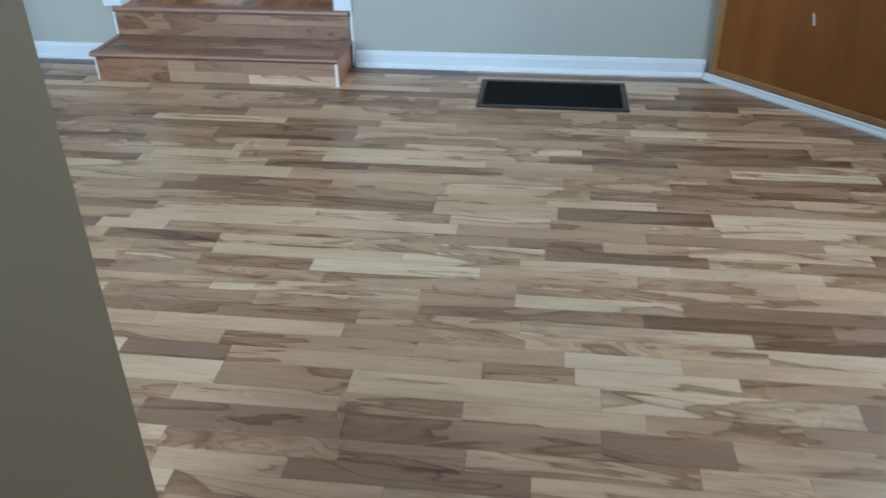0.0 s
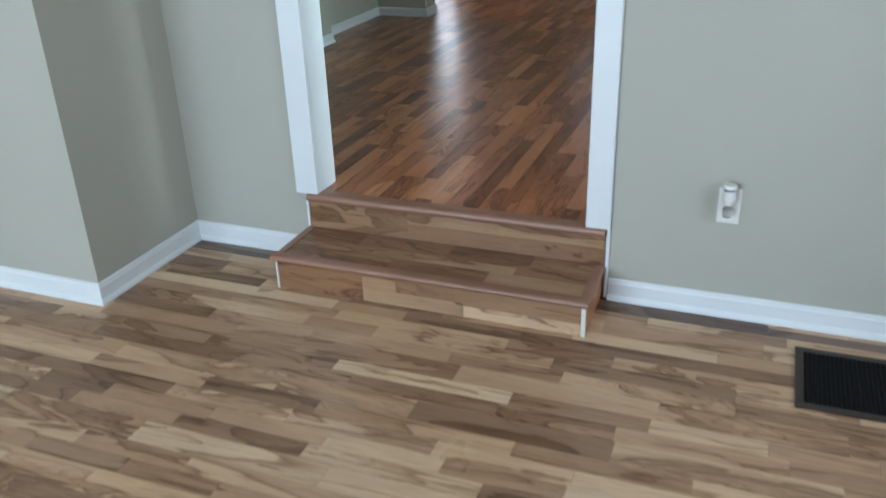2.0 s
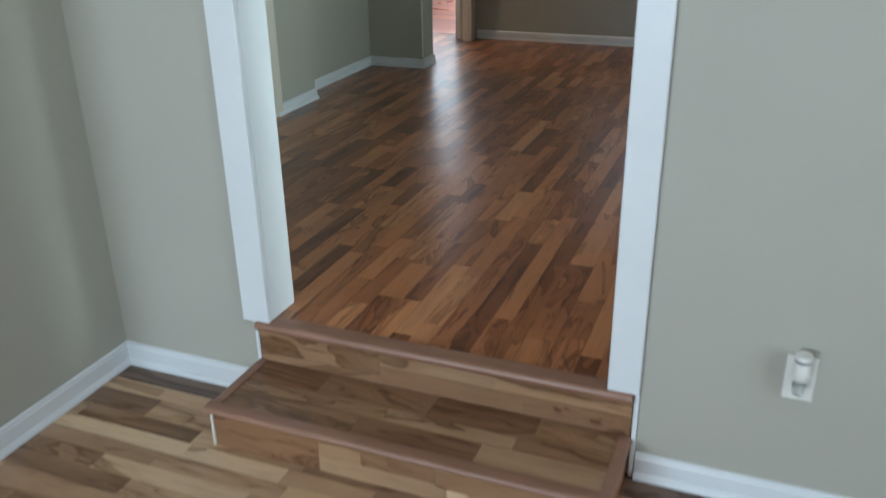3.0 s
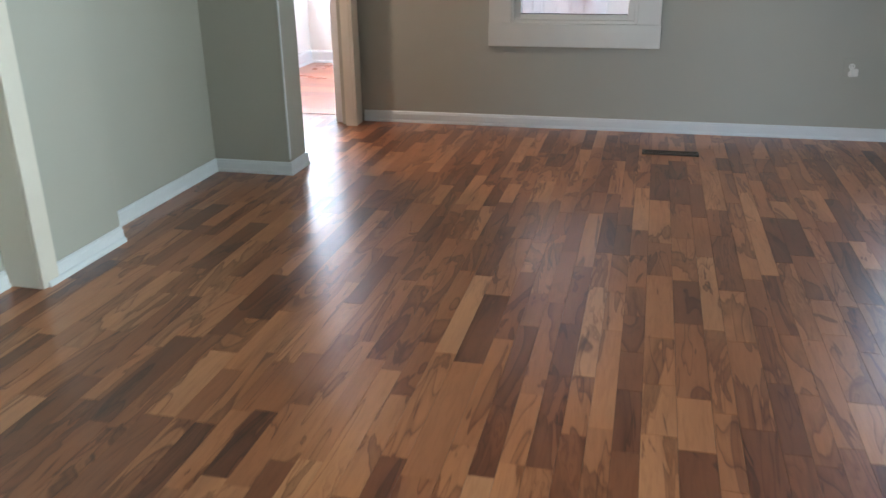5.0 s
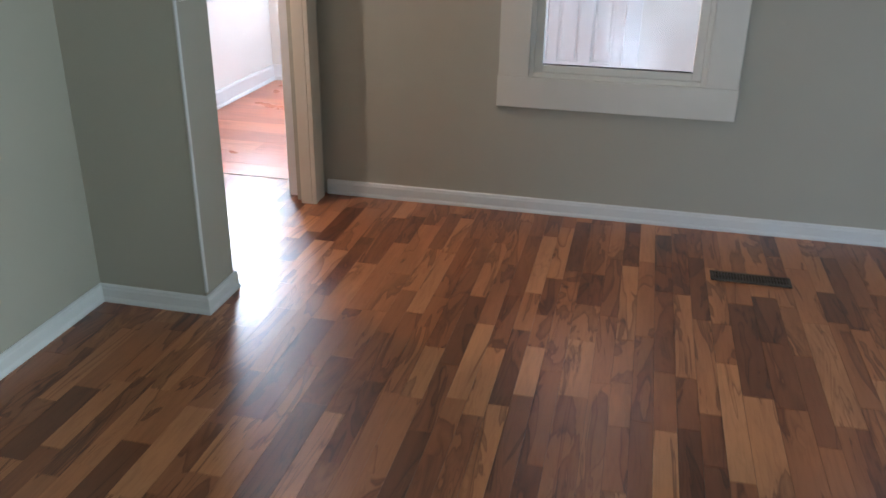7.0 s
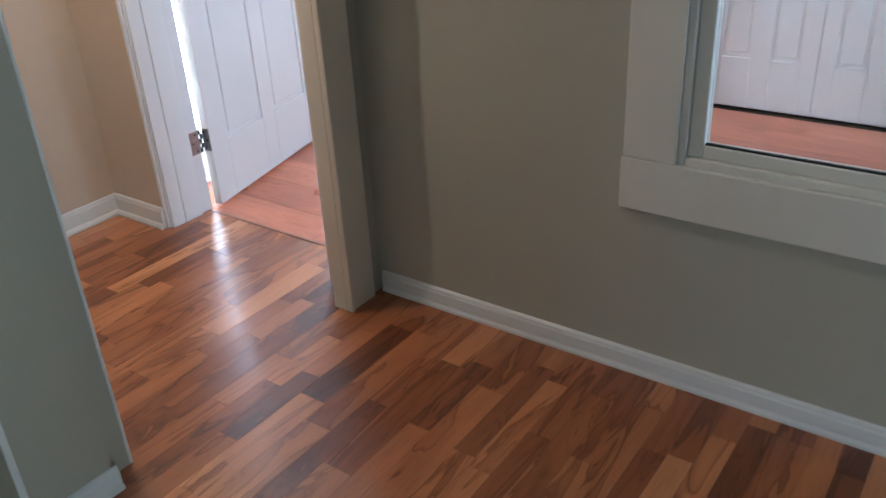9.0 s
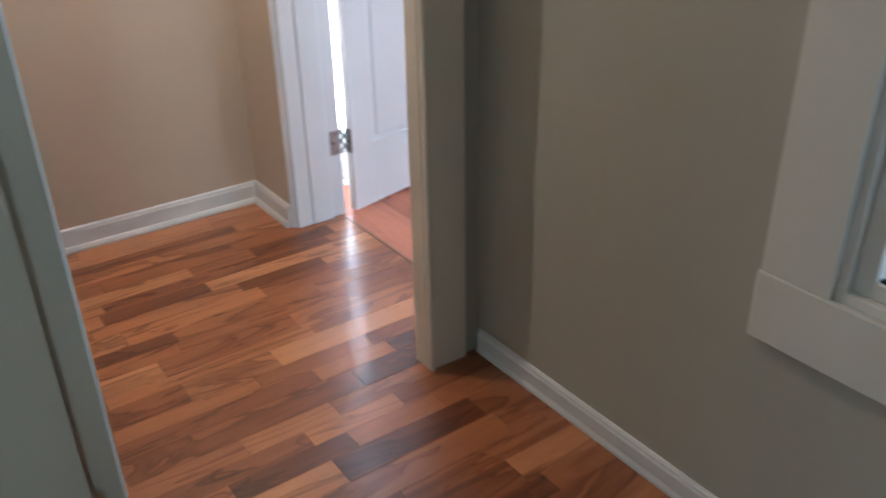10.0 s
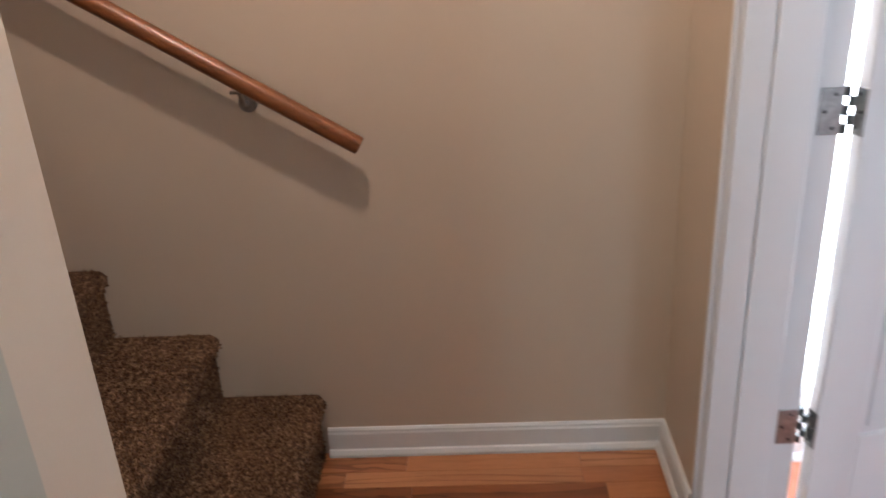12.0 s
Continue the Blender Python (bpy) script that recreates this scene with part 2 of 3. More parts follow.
def prism(name, outline, z0, z1, mat, label, category="wall"):
    """A wall of any plan: an outline, counter-clockwise, raised from z0 to z1."""
    bm = bmesh.new()
    rings = [[bm.verts.new((x, y, z)) for x, y in outline] for z in (z0, z1)]
    k = len(outline)
    for i in range(k):
        bm.faces.new((rings[0][i], rings[0][(i + 1) % k], rings[1][(i + 1) % k], rings[1][i]))
    bm.faces.new(rings[0][::-1])
    bm.faces.new(rings[1])
    return tagged(ob_of(name, bm, mat), label, category, kind="structure")


def thing(name, label, category, at=(0, 0, 0), group="", kind=""):
    e = new(name)
    e.location = at
    e.empty_display_size = 0.1
    bpy.context.view_layer.update()
    return tagged(e, label, category, group, kind)


def moulding(name, a, b, normal, z, height, mat, label, m0=0, m1=0, shoe=0.018, kind="structure"):
    """A baseboard with a shoe mould, from a to b along a wall that faces normal; m0, m1: mitres (-1 inside, 1 outside corner)."""
    prof = [(0, 0), (shoe + 0.006, 0), (shoe + 0.006, 0.008), (shoe, 0.018), (0.013, 0.021), (0.013, height - 0.016), (0.010, height - 0.010), (0.010, height - 0.005), (0.005, height), (0, height)]
    a, b = Vector((*a, z)), Vector((*b, z))
    along = (b - a).normalized()
    nn = Vector((*normal, 0)).normalized()
    bm = bmesh.new()
    rings = []
    for p, s in ((a, -m0), (b, m1)):
        rings.append([bm.verts.new(p + nn * d + along * (s * d) + Vector((0, 0, h))) for d, h in prof])
    k = len(prof)
    for i in range(k):
        bm.faces.new((rings[0][i], rings[0][(i + 1) % k], rings[1][(i + 1) % k], rings[1][i]))
    bm.faces.new(rings[0][::-1])
    bm.faces.new(rings[1])
    bmesh.ops.recalc_face_normals(bm, faces=bm.faces)
    return tagged(ob_of(name, bm, mat), label, "baseboard", kind=kind)


H = 0.265          # upper floor level
TOP = 2.72         # ceilings

# ---- large structure: lower room ----
structure("wall_steps", [(-2.75, -1.125, 0.27, 0.40, 0, TOP), (-0.05, 5.12, 0.27, 0.40, 0, TOP), (-1.125, -0.05, 0.27, 0.40, 0, 0.20), (-1.125, -0.05, 0.27, 0.40, 2.33, TOP)],
          WALL, "greige painted wall with an opening above two steps")
structure("wall_nook", [(-1.83, -1.707, -0.325, 0.27, 0, TOP), (-4.12, -1.83, -0.325, -0.20, 0, TOP)], WALL, "greige painted wall turning a corner beside the steps")
structure("wall_stub", [(0.166, 0.286, -6.5, -2.597, 0, TOP)], SHADED_TAUPE, "taupe painted wall end beside the entry, darkened for its shade")
structure("wall_lower_west", [(-4.12, -4.0, -6.62, -0.325, 0, TOP)], WALL, "plain greige wall")
structure("wall_lower_south", [(-4.0, -3.4, -6.62, -6.5, 0, TOP), (-0.4, 2.82, -6.62, -6.5, 0, TOP), (-3.4, -0.4, -6.62, -6.5, 0, 0.9), (-3.4, -0.4, -6.62, -6.5, 2.2, TOP)], WALL, "plain greige wall with a wide window")
structure("wall_lower_east", [(2.7, 2.82, -6.5, -2.05, 0, TOP), (2.7, 2.82, -0.95, -0.78, 0, TOP), (2.7, 2.82, -2.05, -0.95, 0, 0.9), (2.7, 2.82, -2.05, -0.95, 2.2, TOP)], WALL, "plain greige wall with a wide window")
structure("ceiling_lower", [(-4.12, 2.85, -6.62, 0.27, TOP, TOP + 0.1)], CEILING, "plain white ceiling", "ceiling")

# ---- large structure: upper room, hall, porch ----
structure("wall_upper_west", [(-2.63, -2.395, 2.36, 2.83, H, TOP), (-2.63, -2.515, 2.83, 3.85, H, TOP), (-2.63, -2.53, 0.40, 2.36, H, TOP), (-2.53, -2.395, 0.40, 1.45, H, TOP), (-2.53, -2.395, 1.45, 2.36, 2.33, TOP)],
          WALL, "greige painted wall with a shallow alcove")
prism("wall_stub_hall", [(-2.63, 3.85), (-2.105, 3.85), (-2.105, 4.05), (-2.149, 4.05), (-2.149, 4.124), (-2.235, 4.124), (-2.235, 4.05), (-2.40, 4.05), (-2.40, 3.90), (-2.63, 3.90)], H, TOP, WALL, "greige wall end beside the hall opening")
structure("wall_window", [(-2.235, -2.145, 4.968, 5.24, H, TOP), (-2.145, -1.2, 5.095, 5.24, H, TOP), (-0.48, 0.99, 5.095, 5.24, H, TOP), (1.71, 5.0, 5.095, 5.24, H, TOP),
          (-1.2, -0.48, 5.095, 5.24, H, 0.87), (-1.2, -0.48, 5.095, 5.24, 2.05, TOP), (0.99, 1.71, 5.095, 5.24, H, 0.9), (0.99, 1.71, 5.095, 5.24, 2.05, TOP),
          (-2.235, -2.145, 4.124, 4.945, 2.40, TOP)], WALL, "greige painted wall with a white-trimmed inside window")
structure("wall_upper_east", [(5.0, 5.12, 0.40, 0.45, H, TOP), (5.0, 5.12, 1.85, 5.24, H, TOP), (5.0, 5.12, 0.45, 1.85, H, 0.65), (5.0, 5.12, 0.45, 1.85, 2.35, TOP)], WALL, "plain greige wall with a wide window")
structure("ceiling_upper", [(-2.63, 5.12, 0.40, 5.24, TOP, TOP + 0.1)], CEILING, "plain white ceiling", "ceiling")
structure("wall_hall_back", [(-3.57, -3.45, 0.8, 5.24, H - 0.3, 4.6)], HALLWALL, "wall behind the stairs, warm light painted into its tan")
structure("wall_hall_door", [(-3.45, -3.150, 5.03, 5.24, H, TOP), (-2.285, -2.235, 5.03, 5.24, H, TOP), (-3.150, -2.285, 5.03, 5.24, 2.32, TOP)], HALLWALL, "wall with a doorway, warm light painted into its tan")
structure("wall_stairwell", [(-2.40, -2.235, 4.05, 4.112, H, TOP), (-2.75, -2.63, 0.8, 3.85, H - 0.3, 4.6), (-3.45, -2.75, 0.8, 0.92, H - 0.3, 4.6), (-3.45, -2.63, 3.5, 3.6, TOP + 0.1, 4.6)], HALLWALL, "stairwell wall, warm light painted into its tan")
structure("ceiling_hall", [(-3.45, -2.235, 3.5, 5.24, TOP, TOP + 0.1), (-3.57, -2.63, 0.8, 3.6, 4.6, 4.7)], CEILING, "plain white ceiling", "ceiling")
structure("wall_porch_west", [(-3.55, -3.385, 5.24, 5.27, H - 0.1, TOP), (-3.55, -3.385, 5.63, 6.36, H - 0.1, TOP), (-3.55, -3.385, 7.2, 7.42, H - 0.1, TOP),
          (-3.55, -3.385, 5.27, 5.63, H - 0.1, 0.45), (-3.55, -3.385, 5.27, 5.63, 2.25, TOP), (-3.55, -3.385, 6.36, 7.2, H - 0.1, 0.93), (-3.55, -3.385, 6.36, 7.2, 2.08, TOP)], WHITEWALL, "white painted wall with bright windows")
structure("wall_porch_north", [(-3.385, -1.885, 7.3, 7.42, H - 0.1, TOP), (-0.865, 2.0, 7.3, 7.42, H - 0.1, TOP), (-1.885, -0.865, 7.3, 7.42, 2.3, TOP), (-1.885, -0.865, 7.38, 7.42, H - 0.1, 2.3)], WHITEWALL, "white painted wall with a closet opening")
# Unseen end wall; its opening is added for the porch fill light.
structure("wall_porch_east", [(2.0, 2.12, 5.24, 5.5, H - 0.1, TOP), (2.0, 2.12, 7.04, 7.42, H - 0.1, TOP), (2.0, 2.12, 5.5, 7.04, H - 0.1, 0.85), (2.0, 2.12, 5.5, 7.04, 2.15, TOP)], WHITEWALL, "white painted wall with an unseen opening for the fill light")
structure("ceiling_porch", [(-3.55, 2.12, 5.24, 7.42, TOP, TOP + 0.1)], CEILING, "plain white ceiling", "ceiling")

# ---- baseboards ----
BB = "white painted baseboard with a shoe mould"
moulding("baseboard_steps_left", (-1.707, 0.27), (-1.165, 0.27), (0, -1), 0, 0.08, TRIM, BB, -1, 0)
moulding("baseboard_steps_right", (0.022, 0.27), (1.655, 0.27), (0, -1), 0, 0.08, TRIM, BB, 0, 0)
moulding("baseboard_nook_side", (-1.707, -0.325), (-1.707, 0.27), (1, 0), 0, 0.08, TRIM, BB, 1, -1)
moulding("baseboard_nook_front", (-4.0, -0.325), (-1.707, -0.325), (0, -1), 0, 0.08, TRIM, BB, 0, 1)
moulding("baseboard_pilaster", (-2.395, 2.37), (-2.395, 2.83), (1, 0), H, 0.064, TRIM, BB, 0, 0)
moulding("baseboard_alcove", (-2.515, 2.83), (-2.515, 3.85), (1, 0), H, 0.064, TRIM, BB, 0, -1, 0.013)
moulding("baseboard_stub", (-2.515, 3.85), (-2.105, 3.85), (0, -1), H, 0.064, TRIM, BB, -1, 1, 0.013)
moulding("baseboard_stub_side", (-2.105, 3.85), (-2.105, 4.06), (1, 0), H, 0.064, TRIM, BB, 1, 0, 0.013)
moulding("baseboard_recess", (-2.53, 1.47), (-2.53, 2.34), (1, 0), H, 0.064, TRIM, BB, 0, 0, 0.013)
moulding("baseboard_window", (-2.13, 5.095), (5.0, 5.095), (0, -1), H, 0.070, TRIM, BB, 0, 0, 0.010)
moulding("baseboard_hall_back", (-3.45, 4.13), (-3.45, 5.03), (1, 0), H, 0.084, TRIM, BB, 0, -1)
moulding("baseboard_hall_door", (-3.45, 5.03), (-3.152, 5.03), (0, -1), H, 0.084, TRIM, BB, -1, 0)
moulding("baseboard_porch_west", (-3.385, 5.24), (-3.385, 7.3), (1, 0), H, 0.11, DOORWHITE, BB, 0, -1)
moulding("baseboard_porch_north", (-3.385, 7.3), (-2.0, 7.3), (0, -1), H, 0.11, DOORWHITE, BB, -1, 0)
moulding("baseboard_porch_north_end", (-0.75, 7.3), (2.0, 7.3), (0, -1), H, 0.11, DOORWHITE, BB, 0, 0)


# ---- openings: casings ----
def casing(name, boards, mat, label, bevel=0.004, category="door casing"):
    t = thing(name, label, category, kind="structure")
    for nm, d in boards:
        boxpart(nm, d, mat, t, bevel)
    return t


casing("trim_steps_opening", [("casing_board", (-1.199, -1.105, 0.250, 0.27, H + 0.002, 2.42)), ("casing_board", (-0.066, 0.018, 0.250, 0.27, H + 0.002, 2.42)), ("head_board", (-1.108, -0.066, 0.250, 0.27, 2.325, 2.42)),
       ("jamb", (-1.125, -1.106, 0.27, 0.405, H + 0.002, 2.325)), ("jamb", (-0.069, -0.05, 0.27, 0.405, H + 0.002, 2.325)), ("head_jamb", (-1.106, -0.069, 0.27, 0.405, 2.306, 2.325)),
       ("edge_strip", (-1.166, -1.154, 0.258, 0.27, 0.088, H)), ("edge_strip", (0.006, 0.019, 0.258, 0.27, 0.0, H))], TRIM, "white painted flat casing round the stepped opening")
casing("trim_alcove_door", [("casing_board", (-2.395, -2.380, 2.345, 2.43, H, 2.4)), ("jamb", (-2.53, -2.395, 2.345, 2.36, H, 2.33))], CREAM, "cream painted casing of a side doorway")
casing("trim_hall_opening_south", [("edge_bead", (-2.154, -2.146, 4.118, 4.127, H, 2.4)), ("corner_bead", (-2.108, -2.100, 3.846, 3.862, H + 0.076, TOP))], TRIM, "white painted edge bead on the hall opening")
casing("trim_hall_opening_north", [("casing_board", (-2.145, -2.130, 4.925, 5.045, H, 2.4)), ("inner_bead", (-2.136, -2.124, 4.925, 4.940, H, 2.4)), ("jamb", (-2.200, -2.145, 4.925, 4.968, H, 2.33)), ("head_jamb", (-2.235, -2.145, 4.127, 4.927, 2.312, 2.33))], CREAM, "cream painted casing post of the hall opening")
casing("trim_porch_door", [("edge_bead", (-3.150, -3.136, 5.026, 5.036, H, 2.40)), ("casing_board", (-2.296, -2.251, 5.014, 5.03, H, 2.40)), ("head_board", (-3.136, -2.296, 5.014, 5.03, 2.31, 2.40)),
       ("jamb", (-3.150, -3.130, 5.036, 5.24, H, 2.31)), ("jamb_lining", (-3.130, -3.120, 5.040, 5.098, H, 2.31)), ("stop", (-3.130, -3.118, 5.100, 5.183, H, 2.31)), ("jamb", (-2.302, -2.285, 5.03, 5.24, H, 2.31)), ("head_jamb", (-3.130, -2.302, 5.03, 5.24, 2.295, 2.312))], DOORWHITE, "white painted casing of the porch doorway")
casing("trim_closet", [("casing_board", (-1.985, -1.885, 7.278, 7.3, H, 2.38)), ("casing_board", (-0.865, -0.765, 7.278, 7.3, H, 2.38)), ("head_board", (-1.885, -0.865, 7.278, 7.3, 2.28, 2.38))], DOORWHITE, "white painted casing round closet doors")


# ---- windows ----
def inside_window(name, x0, x1, z0, z1, label):
    """A fixed window in the wall that faces -y: flat casing, stepped stops, sash, pane. The bounds are the pane's."""
    t = thing(name, label, "window", kind="structure")
    o = 0.185
    for nm, d in (("casing_board", (x0 - o, x0 - 0.055, 5.080, 5.095, z0 - 0.05, z1 + o)), ("casing_board", (x1 + 0.055, x1 + o, 5.080, 5.095, z0 - 0.05, z1 + o)),
                  ("apron_board", (x0 - o - 0.004, x1 + o + 0.004, 5.077, 5.095, z0 - 0.182, z0 - 0.05)), ("head_board", (x0 - 0.055, x1 + 0.055, 5.080, 5.095, z1 + 0.055, z1 + o)),
                  ("stop", (x0 - 0.055, x0 - 0.036, 5.090, 5.125, z0 - 0.05, z1 + 0.055)), ("stop", (x1 + 0.036, x1 + 0.055, 5.090, 5.125, z0 - 0.05, z1 + 0.055)), ("stop", (x0 - 0.036, x1 + 0.036, 5.090, 5.125, z0 - 0.05, z0 - 0.030)),
                  ("sash", (x0 - 0.036, x0, 5.104, 5.145, z0 - 0.03, z1 + 0.03)), ("sash", (x1, x1 + 0.036, 5.104, 5.145, z0 - 0.03, z1 + 0.03)), ("sash", (x0, x1, 5.104, 5.145, z0 - 0.03, z0)), ("sash", (x0, x1, 5.104, 5.145, z1, z1 + 0.03))):
        boxpart(nm, d, SASHPAINT, t, 0.003)
    boxpart("gasket", (x0, x1, 5.112, 5.122, z0, z0 + 0.004), DARKSLOT, t, 0.0)
    p = boxpart("pane", (x0 + 0.001, x1 - 0.001, 5.120, 5.124, z0 + 0.001, z1 - 0.001), GLASS, t, 0.0, "clear glass pane")
    p.visible_shadow = False
    return t


inside_window("window_1", -1.144, -0.532, 0.930, 1.99, "white wooden inside window with wide flat casing")
inside_window("window_2", 1.04, 1.66, 0.95, 1.99, "white wooden inside window with wide flat casing")


def outer_window(name, x0, x1, y0, y1, z0, z1, axis, mat=TRIM):
    """A plain frame in an outer wall's opening."""
    t = thing(name, "white framed daylight window", "window", kind="structure")
    f = 0.03
    if axis == "x":
        for d in ((x0, x1, y0, y0 + f, z0, z1), (x0, x1, y1 - f, y1, z0, z1), (x0, x1, y0 + f, y1 - f, z0, z0 + f), (x0, x1, y0 + f, y1 - f, z1 - f, z1)):
            boxpart("window_frame", d, mat, t)
    else:
        for d in ((x0, x0 + f, y0, y1, z0, z1), (x1 - f, x1, y0, y1, z0, z1), (x0 + f, x1 - f, y0, y1, z0, z0 + f), (x0 + f, x1 - f, y0, y1, z1 - f, z1)):
            boxpart("window_frame", d, mat, t)


outer_window("window_3", -3.44, -3.38, 5.272, 5.628, 0.452, 2.248, "x")
outer_window("window_4", -3.44, -3.38, 6.362, 7.198, 0.932, 2.078, "x")
outer_window("window_5", 2.69, 2.75, -2.048, -0.952, 0.902, 2.198, "x")
outer_window("window_6", 4.99, 5.05, 0.452, 1.848, 0.652, 2.348, "x")
outer_window("window_7", -3.398, -0.402, -6.56, -6.49, 0.902, 2.198, "y")
# Unseen frame, added round the porch fill light.
outer_window("porch_fill_window", 1.99, 2.05, 5.502, 7.038, 0.852, 2.148, "x")


GLOW, wn2, wl2, wb2 = material("bright_overcast_outdoors")
wb2.inputs["Base Color"].default_value = (0.8, 0.85, 0.9, 1)
wb2.inputs["Emission Color"].default_value = (0.84, 0.93, 1.0, 1)
wb2.inputs["Emission Strength"].default_value = 16
structure("backdrop_narrow", [(-3.60, -3.59, 5.0, 5.9, 0.2, 2.5)], GLOW, "bright overcast daylight outside the porch window", "backdrop")
structure("backdrop_side", [(-3.60, -3.59, 6.1, 7.42, 0.6, 2.4)], GLOW, "bright overcast daylight outside the porch window", "backdrop")


# ---- steps ----
def nosing(bm, a, b, outward, z, depth=0.045, thick=0.022):
    """A rounded stair nosing strip from a to b whose round edge points outward."""
    a, b, o = Vector((*a, z)), Vector((*b, z)), Vector((*outward, 0))
    prof = [(-depth, 0), (-depth, 0.004)]
    prof += [(math.cos(q) * 0.012 - 0.012, thick / 2 * math.sin(q) - thick / 2 + 0.004) for q in [radians(90 - 30 * i) for i in range(7)]]
    prof += [(-0.02, 0.004 - thick), (-0.02, 0.0)]
    rings = [[bm.verts.new(p + o * d + Vector((0, 0, h))) for d, h in prof] for p in (a, b)]
    k = len(prof)
    for i in range(k):
        bm.faces.new((rings[0][i], rings[0][(i + 1) % k], rings[1][(i + 1) % k], rings[1][i]))
    bm.faces.new(rings[0])
    bm.faces.new(rings[1][::-1])
    bmesh.ops.recalc_face_normals(bm, faces=bm.faces)


steps = thing("step", "wood laminate step with rounded brown nosing at the opening", "step", (-0.575, 0.12, 0))
boxpart("core", (-1.148, -0.004, -0.012, 0.262, 0.0, 0.120), SUBFLOOR, steps, 0.0)
bm = bmesh.new()
nosing(bm, (-1.165, -0.034), (0.010, -0.034), (0, -1), 0.128)
part("front_nosing", bm, NOSING, steps, "rounded reddish brown nosing", True)
bm = bmesh.new()
nosing(bm, (0.010, -0.024), (0.010, 0.258), (1, 0), 0.1275, 0.035)
part("side_nosing", bm, NOSING, steps, "rounded reddish brown nosing", True)
bm = bmesh.new()
nosing(bm, (-1.165, -0.024), (-1.165, 0.258), (-1, 0), 0.1275, 0.035)
part("side_nosing", bm, NOSING, steps, "rounded reddish brown nosing", True)
boxpart("corner_strip", (-1.150, -1.143, -0.024, -0.012, 0.0, 0.106), PRIMED, steps, 0.001, "bare whitish corner strip")
boxpart("corner_strip", (-0.012, 0.002, -0.024, -0.012, 0.0, 0.106), PRIMED, steps, 0.001, "bare whitish corner strip")
top_step = thing("sill_step", "wood laminate riser and nosing at the upper floor's edge", "step", (-0.575, 0.3, 0.12))
bm = bmesh.new()
nosing(bm, (-1.152, 0.238), (0.003, 0.238), (0, -1), H + 0.002, 0.06, 0.03)
part("front_nosing", bm, NOSING, top_step, "rounded reddish brown nosing", True)


# ---- diagonal wooden door ----
def diagonal_door():
    """Flush veneer door in a diagonal wall across the corner; local x along the wall, local -y faces the room."""
    m = pose(1.655, 0.235, 0, 0, 0, -45)
    w = structure("wall_diagonal", [(0, 1.52, 0.06, 0.14, 0, TOP), (0, 0.02, 0.03, 0.06, 0, TOP), (1.02, 1.52, 0.0, 0.06, 0, TOP), (0.0, 1.02, 0.0, 0.06, 2.1, TOP)], WALL, "greige wall cut across the corner")
    w.matrix_world = m
    d = thing("door_1", "closed orange-brown flush wooden door with a white scuff", "door", kind="structure")
    boxpart("leaf", (0.045, 0.985, 0.012, 0.055, 0.045, 2.06), DOORWOOD, d, 0.002)
    boxpart("frame_edge", (0.012, 0.045, 0.002, 0.06, 0.03, 2.1), EDGEWOOD, d, 0.003, "paler wooden edge")
    boxpart("frame_edge", (0.985, 1.018, 0.002, 0.06, 0.03, 2.1), EDGEWOOD, d, 0.003, "paler wooden edge")
    boxpart("frame_edge", (0.045, 0.985, 0.002, 0.06, 2.06, 2.1), EDGEWOOD, d, 0.003, "paler wooden edge")
    boxpart("bottom_rail", (0.045, 0.985, 0.006, 0.06, 0.03, 0.058), EDGEWOOD, d, 0.003, "paler wooden edge")
    bm = bmesh.new()
    box(bm, -0.004, 0.004, 0.0100, 0.0122, -0.024, 0.024, 0.001)
    bmesh.ops.rotate(bm, verts=bm.verts, matrix=Matrix.Rotation(radians(-14), 3, "Y"))
    bmesh.ops.translate(bm, verts=bm.verts, vec=(0.452, 0, 0.372))
    part("scuff", bm, PRIMED, d, "white scuff mark")
    bm = bmesh.new()
    rod(bm, pose(0.92, 0.012, 1.0, 90), 0.026, 0.026, 0.012)
    rod(bm, pose(0.92, 0.0, 1.0, 90), 0.012, 0.028, 0.05)
    part("knob", bm, NICKEL, d, "", True)
    d.matrix_world = m
    s = moulding("trim_door_shoe", (0.0, 0.004), (1.5, 0.004), (0, -1), 0, 0.03, TRIM, "white quarter round along the door's foot", 0, 0, 0.016)
    s.matrix_world = m


diagonal_door()


# ---- panelled doors ----
def panel_leaf(name, w, h, rows, cols, label, category, stile=0.11):
    """A moulded panel door leaf: local x from 0 to w, thickness to local -y."""
    t = thing(name, label, category, kind="structure")
    th = 0.035
    pw = (w - stile * 2 - 0.09 * (cols - 1)) / cols
    xs = [(stile + i * (pw + 0.09), stile + i * (pw + 0.09) + pw) for i in range(cols)]
    boxpart("core", (0.004, w - 0.004, -th + 0.008, -0.008, 0.004, h - 0.004), DOORWHITE, t, 0)
    cuts = [0.0] + [v for c in xs for v in c] + [w]
    for i in range(0, len(cuts), 2):
        boxpart("stile", (cuts[i], cuts[i + 1], -th, 0, 0, h), DOORWHITE, t, 0.003)
    zs = [0.0] + [v for r in rows for v in r] + [h]
    for a, b in xs:
        for i in range(0, len(zs), 2):
            boxpart("rail", (a, b, -th, 0, zs[i], zs[i + 1]), DOORWHITE, t, 0.003)
        for z0, z1 in rows:
            boxpart("panel", (a + 0.018, b - 0.018, -th + 0.003, -0.003, z0 + 0.018, z1 - 0.018), DOORWHITE, t, 0.006)
    return t


